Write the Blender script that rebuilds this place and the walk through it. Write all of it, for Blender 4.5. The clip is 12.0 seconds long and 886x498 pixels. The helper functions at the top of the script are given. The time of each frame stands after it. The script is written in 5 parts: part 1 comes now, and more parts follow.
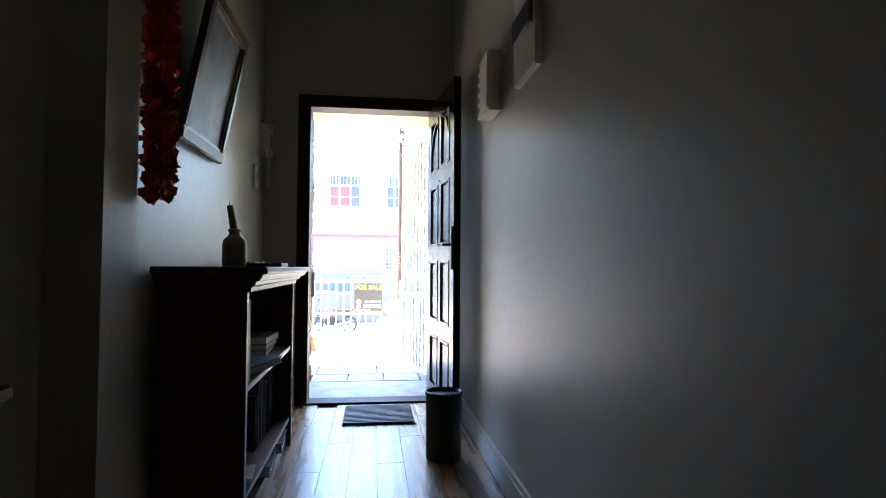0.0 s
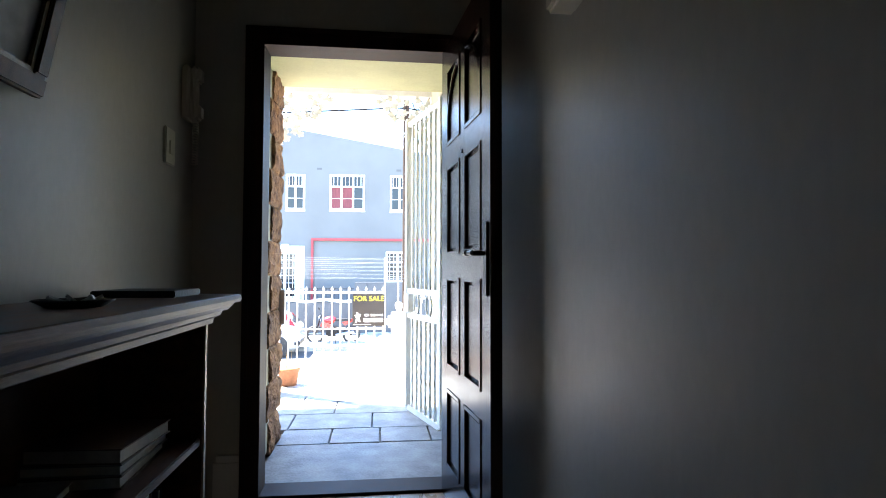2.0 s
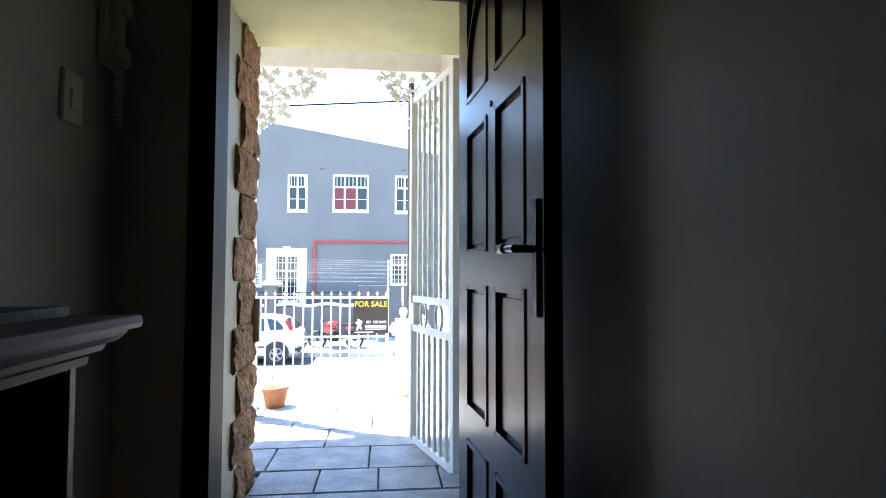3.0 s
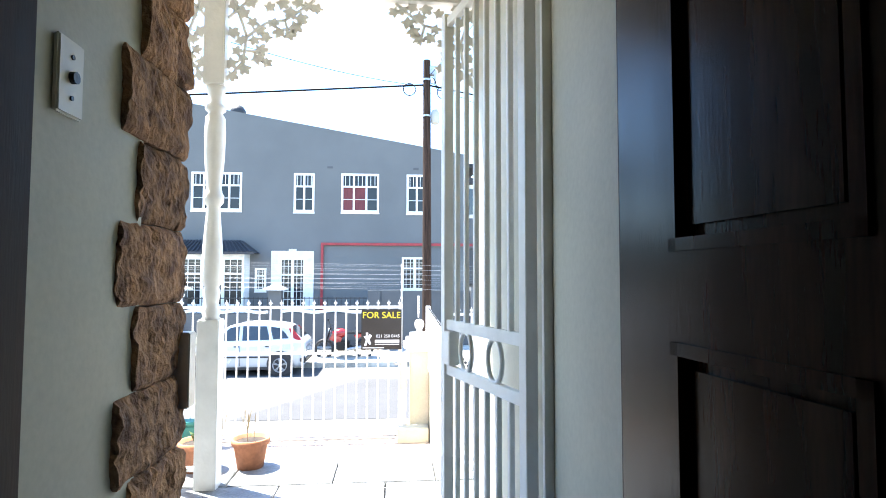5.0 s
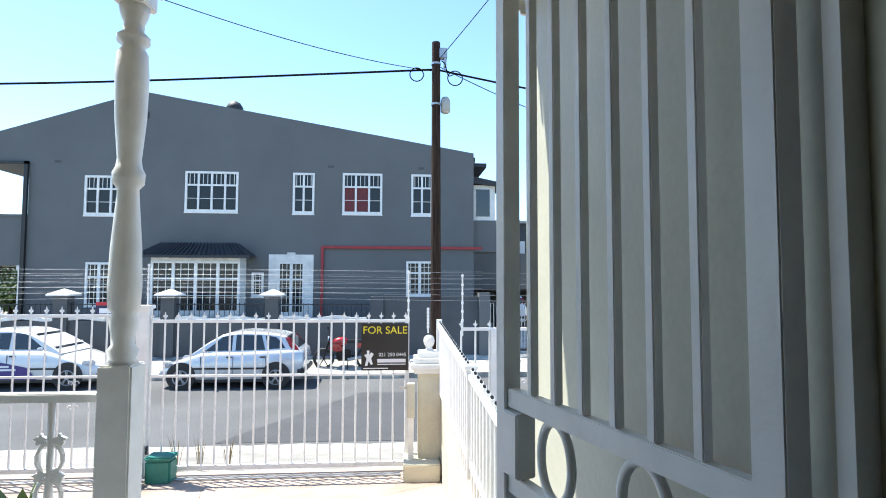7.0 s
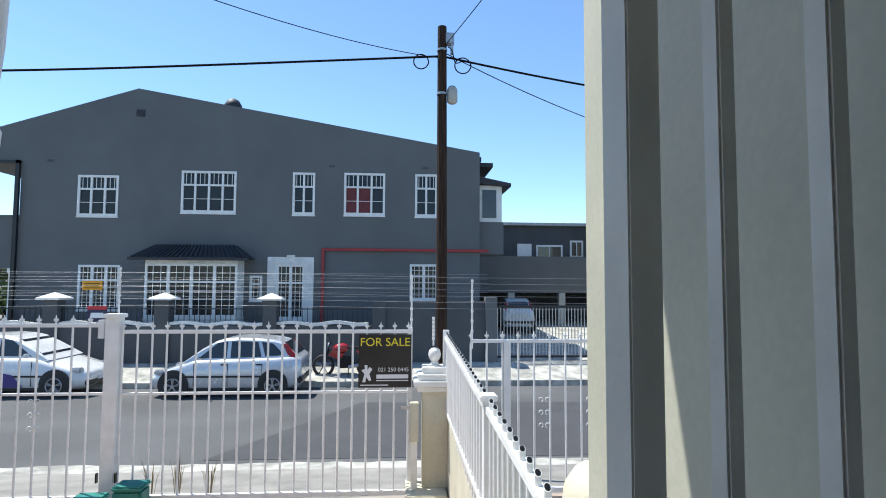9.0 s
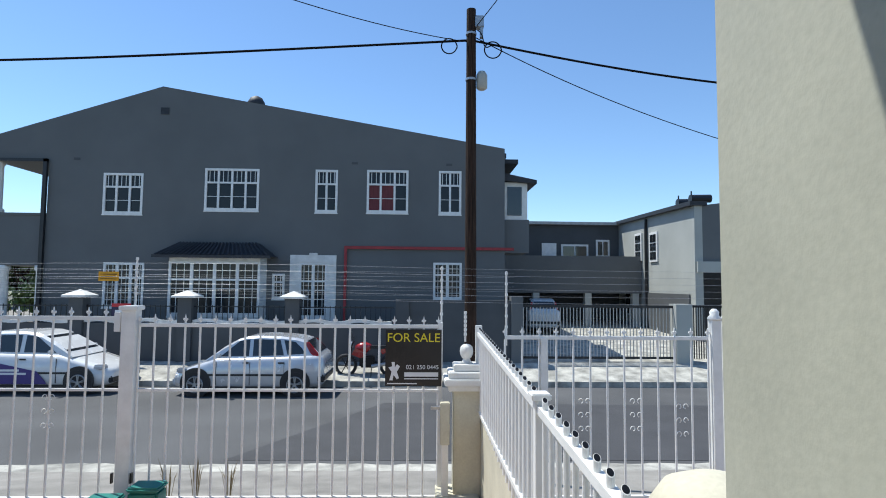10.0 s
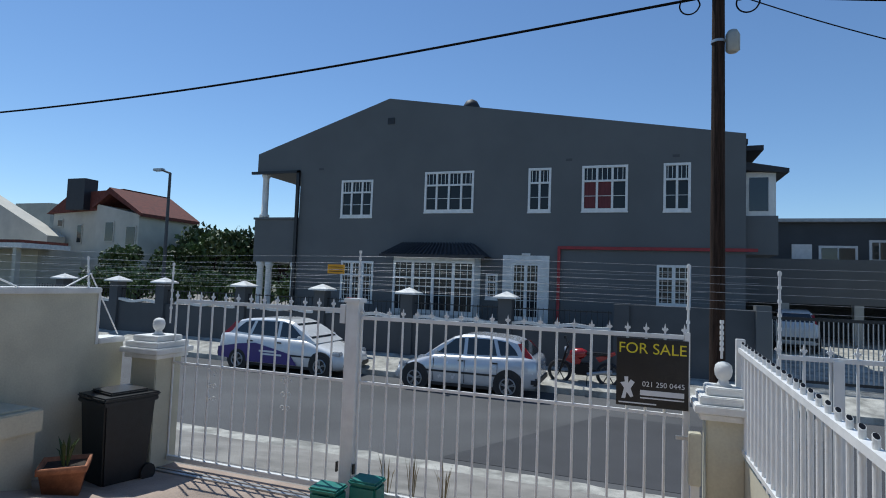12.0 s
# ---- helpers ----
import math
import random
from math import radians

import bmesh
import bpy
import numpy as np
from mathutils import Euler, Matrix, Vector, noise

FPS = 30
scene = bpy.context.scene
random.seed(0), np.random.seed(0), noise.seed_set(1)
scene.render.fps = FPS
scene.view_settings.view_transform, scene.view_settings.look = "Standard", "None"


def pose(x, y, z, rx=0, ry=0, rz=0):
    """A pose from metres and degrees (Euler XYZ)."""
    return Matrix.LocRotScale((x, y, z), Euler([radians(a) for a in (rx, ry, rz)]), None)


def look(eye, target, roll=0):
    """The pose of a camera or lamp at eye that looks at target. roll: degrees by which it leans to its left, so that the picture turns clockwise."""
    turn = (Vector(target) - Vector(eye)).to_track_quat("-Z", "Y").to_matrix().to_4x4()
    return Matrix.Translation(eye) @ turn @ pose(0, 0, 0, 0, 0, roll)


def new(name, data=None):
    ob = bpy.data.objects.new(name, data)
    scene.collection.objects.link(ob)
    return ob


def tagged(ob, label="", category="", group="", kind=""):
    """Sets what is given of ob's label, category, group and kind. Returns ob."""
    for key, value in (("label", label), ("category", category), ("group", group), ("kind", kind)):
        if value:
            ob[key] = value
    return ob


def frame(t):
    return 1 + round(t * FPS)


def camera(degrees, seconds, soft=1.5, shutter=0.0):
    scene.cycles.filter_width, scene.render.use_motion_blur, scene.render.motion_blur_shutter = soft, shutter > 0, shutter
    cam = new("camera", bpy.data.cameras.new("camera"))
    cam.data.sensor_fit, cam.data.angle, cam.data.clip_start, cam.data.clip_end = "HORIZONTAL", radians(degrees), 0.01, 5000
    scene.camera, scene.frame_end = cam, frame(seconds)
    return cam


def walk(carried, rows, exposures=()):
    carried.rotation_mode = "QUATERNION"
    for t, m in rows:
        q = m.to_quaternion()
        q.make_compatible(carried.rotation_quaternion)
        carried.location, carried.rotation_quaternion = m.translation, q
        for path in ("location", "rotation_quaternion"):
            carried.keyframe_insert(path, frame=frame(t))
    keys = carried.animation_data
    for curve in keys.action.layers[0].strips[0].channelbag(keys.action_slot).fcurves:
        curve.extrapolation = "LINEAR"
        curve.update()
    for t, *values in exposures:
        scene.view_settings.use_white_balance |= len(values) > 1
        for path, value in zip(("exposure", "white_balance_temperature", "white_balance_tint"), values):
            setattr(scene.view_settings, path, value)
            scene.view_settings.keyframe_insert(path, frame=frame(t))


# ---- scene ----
cam = camera(77.1, 12.0, soft=1.0)
PATH = [
    (0, (1.451, 0.4, 0.968), (1.699, 2.383, 1.034), 0.4),
    (0.5, (1.505, 0.73, 0.968), (1.747, 2.714, 1.039), 0.1),
    (1, (1.545, 1.086, 0.989), (1.781, 3.071, 1.061), 0.0),
    (1.5, (1.536, 1.427, 1.022), (1.766, 3.412, 1.101), 0.1),
    (2, (1.541, 1.75, 1.04), (1.767, 3.735, 1.119), 0.1),
    (2.5, (1.574, 2.085, 1.051), (1.79, 4.072, 1.132), 0.0),
    (3, (1.577, 2.447, 1.047), (1.784, 4.434, 1.136), 0.1),
    (4.8, (1.552, 3.554, 1.08), (1.723, 5.544, 1.180), 0.1),
    (5, (1.540, 3.672, 1.083), (1.711, 5.662, 1.184), 0.1),
    (5.5, (1.543, 3.961, 1.093), (1.709, 5.952, 1.196), 0.0),
    (6, (1.535, 4.227, 1.107), (1.694, 6.218, 1.213), 0.1),
    (6.5, (1.511, 4.485, 1.13), (1.670, 6.475, 1.24), 0.2),
    (7, (1.508, 4.716, 1.145), (1.668, 6.707, 1.258), 0.2),
    (9, (1.528, 5.418, 1.175), (1.674, 7.409, 1.298), 0.3),
    (9.5, (1.520, 5.572, 1.146), (1.641, 7.565, 1.272), 0.4),
    (10, (1.446, 5.794, 1.083), (1.517, 7.789, 1.211), 0.5),
    (10.5, (1.384, 6.001, 1.059), (1.304, 7.995, 1.188), 0.8),
    (11, (1.342, 6.168, 1.051), (1.021, 8.128, 1.178), 1.3),
    (11.5, (1.285, 6.305, 1.039), (0.774, 8.234, 1.162), 1.8),
    (12, (1.250, 6.400, 1.039), (0.588, 8.282, 1.16), 2.1),
]
EXPOSURES = [(0, 5.3, 7000, 11), (1.5, 4.6, 6900, 11), (2.5, 3.87, 6700, 10), (3.2, 3.4, 6600, 10), (4.8, 3.1, 6500, 8), (5.5, 2.68, 6500, 8), (6.5, 1.98, 6400, 6), (7.2, 1.46, 6300, 6), (8.8, 0.95, 6200, 6), (9.5, 0.7, 6150, 6), (10.5, 0.35, 6050, 6), (12, -0.1, 5900, 6)]
walk(cam, [(t, look(eye, target, roll)) for t, eye, target, roll in PATH], EXPOSURES)

# ---- world, sun ----
SUN_DIR = Vector((-0.38, 0.24, 0.89)).normalized()
world = bpy.data.worlds.new("world")
scene.world = world
world.use_nodes = True
wn, wl = world.node_tree.nodes, world.node_tree.links
sky = wn.new("ShaderNodeTexSky")
sky.sky_type = "NISHITA"
sky.sun_disc = False
sky.sun_elevation = math.asin(SUN_DIR.z)
sky.sun_rotation = math.atan2(SUN_DIR.x, SUN_DIR.y)
sky.ozone_density, sky.air_density, sky.dust_density = 5.0, 1.0, 0.0
wn["Background"].inputs[1].default_value = 0.12
wl.new(sky.outputs[0], wn["Background"].inputs[0])
sun = new("sun", bpy.data.lights.new("sun", "SUN"))
sun.data.energy, sun.data.angle, sun.data.color = 4.2, radians(0.5), (1.0, 0.95, 0.87)
sun.matrix_world = look(SUN_DIR * 60, (0, 0, 0))


# ---- materials ----
def material(name, base, rough=0.6, metal=0.0, vary=0.12, scale=6.0, bump=0.1, fine=60.0, stretch=(1, 1, 1), second=None, coat=0.0, island=0.0, spec=0.5):
    """A surface with broad stains, fine grain and a light relief, in metres."""
    m = bpy.data.materials.new(name)
    m.use_nodes = True
    n, l = m.node_tree.nodes, m.node_tree.links
    b = n["Principled BSDF"]
    b.inputs["Roughness"].default_value, b.inputs["Metallic"].default_value = rough, metal
    b.inputs["Coat Weight"].default_value = coat
    b.inputs["Specular IOR Level"].default_value = spec
    co = n.new("ShaderNodeTexCoord")
    mp = n.new("ShaderNodeMapping")
    mp.inputs["Scale"].default_value = stretch
    l.new(co.outputs["Object"], mp.inputs[0])
    big, small = n.new("ShaderNodeTexNoise"), n.new("ShaderNodeTexNoise")
    big.inputs["Scale"].default_value, big.inputs["Detail"].default_value = scale, 6
    small.inputs["Scale"].default_value, small.inputs["Detail"].default_value = fine, 3
    l.new(mp.outputs[0], big.inputs[0])
    l.new(mp.outputs[0], small.inputs[0])
    ramp = n.new("ShaderNodeValToRGB")
    c2 = second or tuple(c * (1 - 2.2 * vary) for c in base)
    ramp.color_ramp.elements[0].position, ramp.color_ramp.elements[1].position = 0.33, 0.66
    ramp.color_ramp.elements[0].color, ramp.color_ramp.elements[1].color = (*c2, 1), (*base, 1)
    l.new(big.outputs[0], ramp.inputs[0])
    mix = n.new("ShaderNodeMix")
    mix.data_type, mix.blend_type = "RGBA", "OVERLAY"
    mix.inputs[0].default_value = min(1.0, vary * 1.6)
    l.new(ramp.outputs[0], mix.inputs[6])
    l.new(small.outputs[0], mix.inputs[7])
    last = mix.outputs[2]
    if island:
        info = n.new("ShaderNodeObjectInfo")
        hsv = n.new("ShaderNodeHueSaturation")
        mr = n.new("ShaderNodeMapRange")
        mr.inputs[3].default_value, mr.inputs[4].default_value = 1 - island, 1 + island
        l.new(info.outputs["Random"], mr.inputs[0])
        l.new(mr.outputs[0], hsv.inputs["Value"])
        l.new(last, hsv.inputs["Color"])
        last = hsv.outputs[0]
    l.new(last, b.inputs["Base Color"])
    if bump:
        bp = n.new("ShaderNodeBump")
        bp.inputs["Strength"].default_value, bp.inputs["Distance"].default_value = bump, 0.02
        l.new(small.outputs[0], bp.inputs["Height"])
        l.new(bp.outputs[0], b.inputs["Normal"])
    rr = n.new("ShaderNodeMapRange")
    rr.inputs[3].default_value, rr.inputs[4].default_value = max(0.02, rough - 0.08), min(1, rough + 0.08)
    l.new(big.outputs[0], rr.inputs[0])
    l.new(rr.outputs[0], b.inputs["Roughness"])
    return m


HALLWALL = material("hall_wall", (0.45, 0.43, 0.38), 0.43, vary=0.05, scale=1.4, bump=0.02, fine=45, stretch=(1, 1, 0.5), spec=0.45)
HALLCEIL = material("hall_ceiling", (0.5, 0.48, 0.42), 0.8, vary=0.04)
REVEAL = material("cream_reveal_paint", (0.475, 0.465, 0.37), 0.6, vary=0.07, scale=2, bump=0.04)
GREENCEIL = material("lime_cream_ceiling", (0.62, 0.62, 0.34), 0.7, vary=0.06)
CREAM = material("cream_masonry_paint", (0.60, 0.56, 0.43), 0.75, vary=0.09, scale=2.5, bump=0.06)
WHITE = material("white_gloss_paint", (0.80, 0.79, 0.76), 0.4, vary=0.05, scale=9, bump=0.08)
WHITEMASON = material("white_masonry_paint", (0.78, 0.77, 0.73), 0.7, vary=0.08, scale=5, bump=0.2)
SKIRT = material("skirting_paint", (0.66, 0.64, 0.58), 0.35, vary=0.05)
DARKWOOD = material("dark_varnished_wood", (0.034, 0.011, 0.0058), 0.23, vary=0.25, scale=3, fine=30, stretch=(8, 8, 0.8), bump=0.015, coat=0.0, spec=0.24)
JAMBWOOD = material("dull_varnished_jamb_wood", (0.032, 0.012, 0.007), 0.58, vary=0.25, scale=3, fine=30, stretch=(8, 8, 0.8), bump=0.05, spec=0.2)
SHELFWOOD = material("brown_shelf_wood", (0.13, 0.060, 0.032), 0.46, vary=0.25, scale=3, fine=40, stretch=(8, 0.8, 8), bump=0.06, spec=0.28)
PALEWOOD = material("worn_shelf_edge", (0.30, 0.20, 0.12), 0.4, vary=0.2, stretch=(8, 0.8, 8))
LAMINATE = material("oak_laminate", (0.46, 0.29, 0.15), 0.28, vary=0.18, scale=2.5, fine=25, stretch=(9, 0.7, 1), bump=0.03, island=0.06)
JOINT = material("floor_joint", (0.10, 0.06, 0.03), 0.7)
RUBBER = material("black_rubber", (0.018, 0.018, 0.021), 0.55, vary=0.2)
BLACKMETAL = material("black_iron", (0.02, 0.02, 0.022), 0.35, 0.6)
BINBLACK = material("black_plastic", (0.016, 0.017, 0.02), 0.42, vary=0.15, scale=14)
STONE = material("rough_sandstone", (0.46, 0.25, 0.125), 0.92, vary=0.3, scale=19, fine=70, bump=0.8, second=(0.15, 0.075, 0.045), island=0.22, stretch=(1, 1, 0.8))
MORTAR = material("mortar", (0.35, 0.31, 0.24), 0.9, vary=0.1)
SLATE = material("grey_porch_slab", (0.30, 0.31, 0.32), 0.55, vary=0.22, scale=7, fine=70, bump=0.25, island=0.08)
YARD = material("pale_yard_concrete", (0.44, 0.34, 0.27), 0.85, vary=0.16, scale=2.2, fine=80, bump=0.3)
ASPHALT = material("asphalt", (0.105, 0.105, 0.106), 0.85, vary=0.16, scale=0.5, fine=140, bump=0.4)
PATCH = material("asphalt_patch", (0.062, 0.062, 0.066), 0.85, vary=0.12, scale=1.5, fine=140, bump=0.4)
CONCRETE = material("worn_concrete", (0.30, 0.28, 0.25), 0.85, vary=0.18, scale=1.8, fine=60, bump=0.35)
KERB = material("pale_kerb_concrete", (0.52, 0.50, 0.44), 0.85, vary=0.26, scale=3, fine=60, bump=0.4)
GROUND = material("dry_ground", (0.16, 0.15, 0.10), 0.95, vary=0.3, scale=0.15, fine=4)
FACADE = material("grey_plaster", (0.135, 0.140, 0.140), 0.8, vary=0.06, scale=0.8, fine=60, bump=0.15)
# Boundary wall paint; also stands for shade on the wing's back and carport.
FACADE_DARK = material("dark_boundary_paint_and_wing_shade", (0.085, 0.09, 0.095), 0.8, vary=0.1, scale=1.2)
# Pale plaster; also carries the sunlight on the wing's side wall.
FACADE_PALE = material("pale_plaster_and_sunlit_wing", (0.40, 0.41, 0.38), 0.8, vary=0.06, scale=0.8)
ROOFDARK = material("charcoal_roof_tile", (0.030, 0.032, 0.038), 0.6, vary=0.2, scale=9)
ROOFPALE = material("pale_metal_roof", (0.45, 0.45, 0.44), 0.5, vary=0.1)
ROOFRED = material("red_roof_tile", (0.17, 0.05, 0.035), 0.9, vary=0.2, scale=3)
OFFWHITE = material("weathered_white_house", (0.55, 0.52, 0.44), 0.8, vary=0.08, scale=0.7)
REDPIPE = material("red_pipe_paint", (0.34, 0.028, 0.034), 0.5)
CURTAIN = material("red_curtain", (0.17, 0.045, 0.05), 0.9, vary=0.15, stretch=(6, 1, 0.4))
INSIDE = material("dim_room", (0.05, 0.05, 0.055), 0.9)
POLEWOOD = material("creosoted_pole", (0.062, 0.038, 0.027), 0.9, spec=0.2, vary=0.35, scale=5, fine=40, stretch=(10, 10, 0.5), bump=0.5)
CABLE = material("black_cable", (0.008, 0.008, 0.009), 0.9, spec=0.1)
STEEL = material("galvanised_steel", (0.45, 0.46, 0.47), 0.4, 0.8, vary=0.1)
SILVER = material("silver_car_paint", (0.60, 0.61, 0.63), 0.25, 0.25, vary=0.03, bump=0, coat=0.8)
CARWHITE = material("white_car_paint", (0.74, 0.74, 0.73), 0.25, vary=0.03, bump=0, coat=0.8)
PURPLE = material("purple_vinyl_wrap", (0.055, 0.035, 0.19), 0.35, vary=0.05, bump=0)
CARGLASS = material("tinted_car_glass", (0.012, 0.015, 0.018), 0.06, vary=0.0, bump=0, spec=0.8)
WINGLASS = material("dark_window_glass", (0.02, 0.024, 0.028), 0.12, vary=0.0, bump=0, spec=0.3)
TRIMBLACK = material("black_car_trim", (0.02, 0.02, 0.022), 0.5, bump=0)
REDLENS = material("red_lamp_lens", (0.35, 0.012, 0.012), 0.2, bump=0)
CLEARLENS = material("clear_lamp_lens", (0.55, 0.57, 0.6), 0.12, 0.3, bump=0)
REDPAINT = material("red_motorcycle_paint", (0.38, 0.018, 0.018), 0.25, bump=0, coat=0.6)
TERRACOTTA = material("terracotta", (0.42, 0.17, 0.085), 0.85, vary=0.18, scale=9)
SOIL = material("soil", (0.05, 0.035, 0.025), 0.95, vary=0.3, scale=30)
LEAF = material("leaf_green", (0.10, 0.16, 0.045), 0.6, vary=0.25, scale=3, bump=0)
LEAFDARK = material("dark_tree_leaf", (0.10, 0.145, 0.036), 0.6, vary=0.35, scale=0.6, bump=0)
LEAFDRY = material("dry_stem", (0.28, 0.22, 0.12), 0.8)
TEAL = material("teal_plastic", (0.02, 0.20, 0.16), 0.45)
SIGNBLACK = material("black_sign_board", (0.014, 0.013, 0.013), 0.4, vary=0.1)
YELLOW = material("yellow_sign_paint", (0.75, 0.62, 0.03), 0.6, vary=0.04, bump=0)
SIGNWHITE = material("white_sign_print", (0.75, 0.75, 0.75), 0.6, vary=0.02, bump=0)
ORANGE = material("orange_sign", (0.72, 0.38, 0.02), 0.6, vary=0.05, bump=0)
NAVY = material("navy_sign", (0.02, 0.015, 0.06), 0.5, bump=0)
SIGNRED = material("red_sign_print", (0.5, 0.02, 0.03), 0.5, bump=0)
IVORY = material("ivory_plastic", (0.70, 0.66, 0.55), 0.4, vary=0.04, bump=0)
GLAZE = material("stoneware_glaze", (0.30, 0.28, 0.23), 0.35, vary=0.15, scale=20)
CANDLE = material("olive_candle_wax", (0.16, 0.15, 0.07), 0.5, vary=0.15)
REDPAPER = material("red_paper_garland", (0.85, 0.09, 0.035), 0.75, vary=0.2, scale=25, bump=0)
PRINT = material("faded_grey_print", (0.26, 0.265, 0.27), 0.55, vary=0.32, scale=5, fine=14, second=(0.07, 0.075, 0.08), bump=0)
PAPER = material("book_paper", (0.55, 0.53, 0.48), 0.8, vary=0.1)
BOOKBLUE = material("blue_book_cover", (0.05, 0.07, 0.16), 0.5)
BOOKBROWN = material("brown_book_cover", (0.13, 0.08, 0.06), 0.55)
BOOKGREY = material("grey_book_cover", (0.18, 0.17, 0.17), 0.55)
BOOKBLACK = material("black_book_cover", (0.02, 0.02, 0.022), 0.5)


def glass(name):
    m = bpy.data.materials.new(name)
    m.use_nodes = True
    b = m.node_tree.nodes["Principled BSDF"]
    b.inputs["Base Color"].default_value = (0.9, 0.95, 0.95, 1)
    b.inputs["Roughness"].default_value, b.inputs["Transmission Weight"].default_value = 0.03, 1.0
    b.inputs["IOR"].default_value = 1.45
    return m


GLASS = glass("window_glass")


# ---- mesh helpers ----
def box(bm, x0, y0, z0, x1, y1, z1, bevel=0.0, m=None):
    r = bmesh.ops.create_cube(bm, size=1)
    for v in r["verts"]:
        v.co = Vector((x0 + (x1 - x0) * (v.co.x + 0.5), y0 + (y1 - y0) * (v.co.y + 0.5), z0 + (z1 - z0) * (v.co.z + 0.5)))
    vs = list(r["verts"])
    if bevel:
        es = list({e for v in vs for e in v.link_edges})
        g = bmesh.ops.bevel(bm, geom=es, offset=bevel, segments=2, affect="EDGES")
        vs = list({v for f in g["faces"] for v in f.verts} | {v for v in vs if v.is_valid})
    if m is not None:
        bmesh.ops.transform(bm, matrix=m, verts=vs)
    return vs


def B(*a, **k):
    bm = bmesh.new()
    box(bm, *a, **k)
    return bm


def tube(bm, p, q, r0, r1=None, seg=10):
    """A round bar from p to q."""
    p, q = Vector(p), Vector(q)
    d = q - p
    m = Matrix.Translation((p + q) / 2) @ d.to_track_quat("Z", "Y").to_matrix().to_4x4()
    bmesh.ops.create_cone(bm, cap_ends=True, segments=seg, radius1=r0, radius2=r0 if r1 is None else r1, depth=d.length, matrix=m)


def lathe(bm, prof, x, y, z, seg=20):
    """A turned body from (radius, height) pairs."""
    rings = [[bm.verts.new((x + r * math.cos(2 * math.pi * i / seg), y + r * math.sin(2 * math.pi * i / seg), z + h)) for i in range(seg)] for r, h in prof]
    for a, b in zip(rings, rings[1:]):
        for i in range(seg):
            bm.faces.new((a[i], a[(i + 1) % seg], b[(i + 1) % seg], b[i])).smooth = True
    bm.faces.new(rings[0][::-1])
    bm.faces.new(rings[-1])


def prism(bm, poly, lo, hi, axis="y"):
    """A polygon pushed out along one axis from lo to hi."""
    def at(p, h):
        return {"y": (p[0], h, p[1]), "x": (h, p[0], p[1]), "z": (p[0], p[1], h)}[axis]
    a = [bm.verts.new(at(p, lo)) for p in poly]
    b = [bm.verts.new(at(p, hi)) for p in poly]
    bm.faces.new(a)
    bm.faces.new(b[::-1])
    for i in range(len(poly)):
        bm.faces.new((a[i], b[i], b[(i + 1) % len(poly)], a[(i + 1) % len(poly)]))


def mesh_of(bm, name, mat):
    bmesh.ops.recalc_face_normals(bm, faces=bm.faces)
    me = bpy.data.meshes.new(name)
    bm.to_mesh(me)
    bm.free()
    me.materials.append(mat)
    return me


def solid(name, bm, mat, label="", category="", group="", kind=""):
    return tagged(new(name, mesh_of(bm, name, mat)), label, category, group, kind)


def part(name, bm, mat, parent, label=""):
    ob = new(name, mesh_of(bm, name, mat))
    ob.parent = parent
    return tagged(ob, label)


def thing(name, label, category, group="", kind="", at=(0, 0, 0)):
    ob = new(name)
    ob.location = at
    return tagged(ob, label, category, group, kind)


def cable(name, pts, r, mat, parent=None, label="", category=""):
    cu = bpy.data.curves.new(name, "CURVE")
    cu.dimensions, cu.bevel_depth, cu.bevel_resolution = "3D", r, 2
    s = cu.splines.new("NURBS")
    s.points.add(len(pts) - 1)
    for a, p in zip(s.points, pts):
        a.co = (*p, 1)
    s.use_endpoint_u, s.order_u = True, min(4, len(pts))
    tmp = bpy.data.objects.new(name, cu)
    me = bpy.data.meshes.new_from_object(tmp)
    bpy.data.objects.remove(tmp)
    me.materials.append(mat)
    ob = new(name, me)
    if parent:
        ob.parent = parent
    return tagged(ob, label, category)


def words(name, text, size, m, mat, parent):
    cu = bpy.data.curves.new(name, "FONT")
    cu.body, cu.size, cu.extrude = text, size, 0.0015
    cu.align_x = "CENTER"
    tmp = bpy.data.objects.new(name, cu)
    me = bpy.data.meshes.new_from_object(tmp)
    bpy.data.objects.remove(tmp)
    me.transform(m)
    me.materials.append(mat)
    ob = new(name, me)
    ob.parent = parent
    return ob


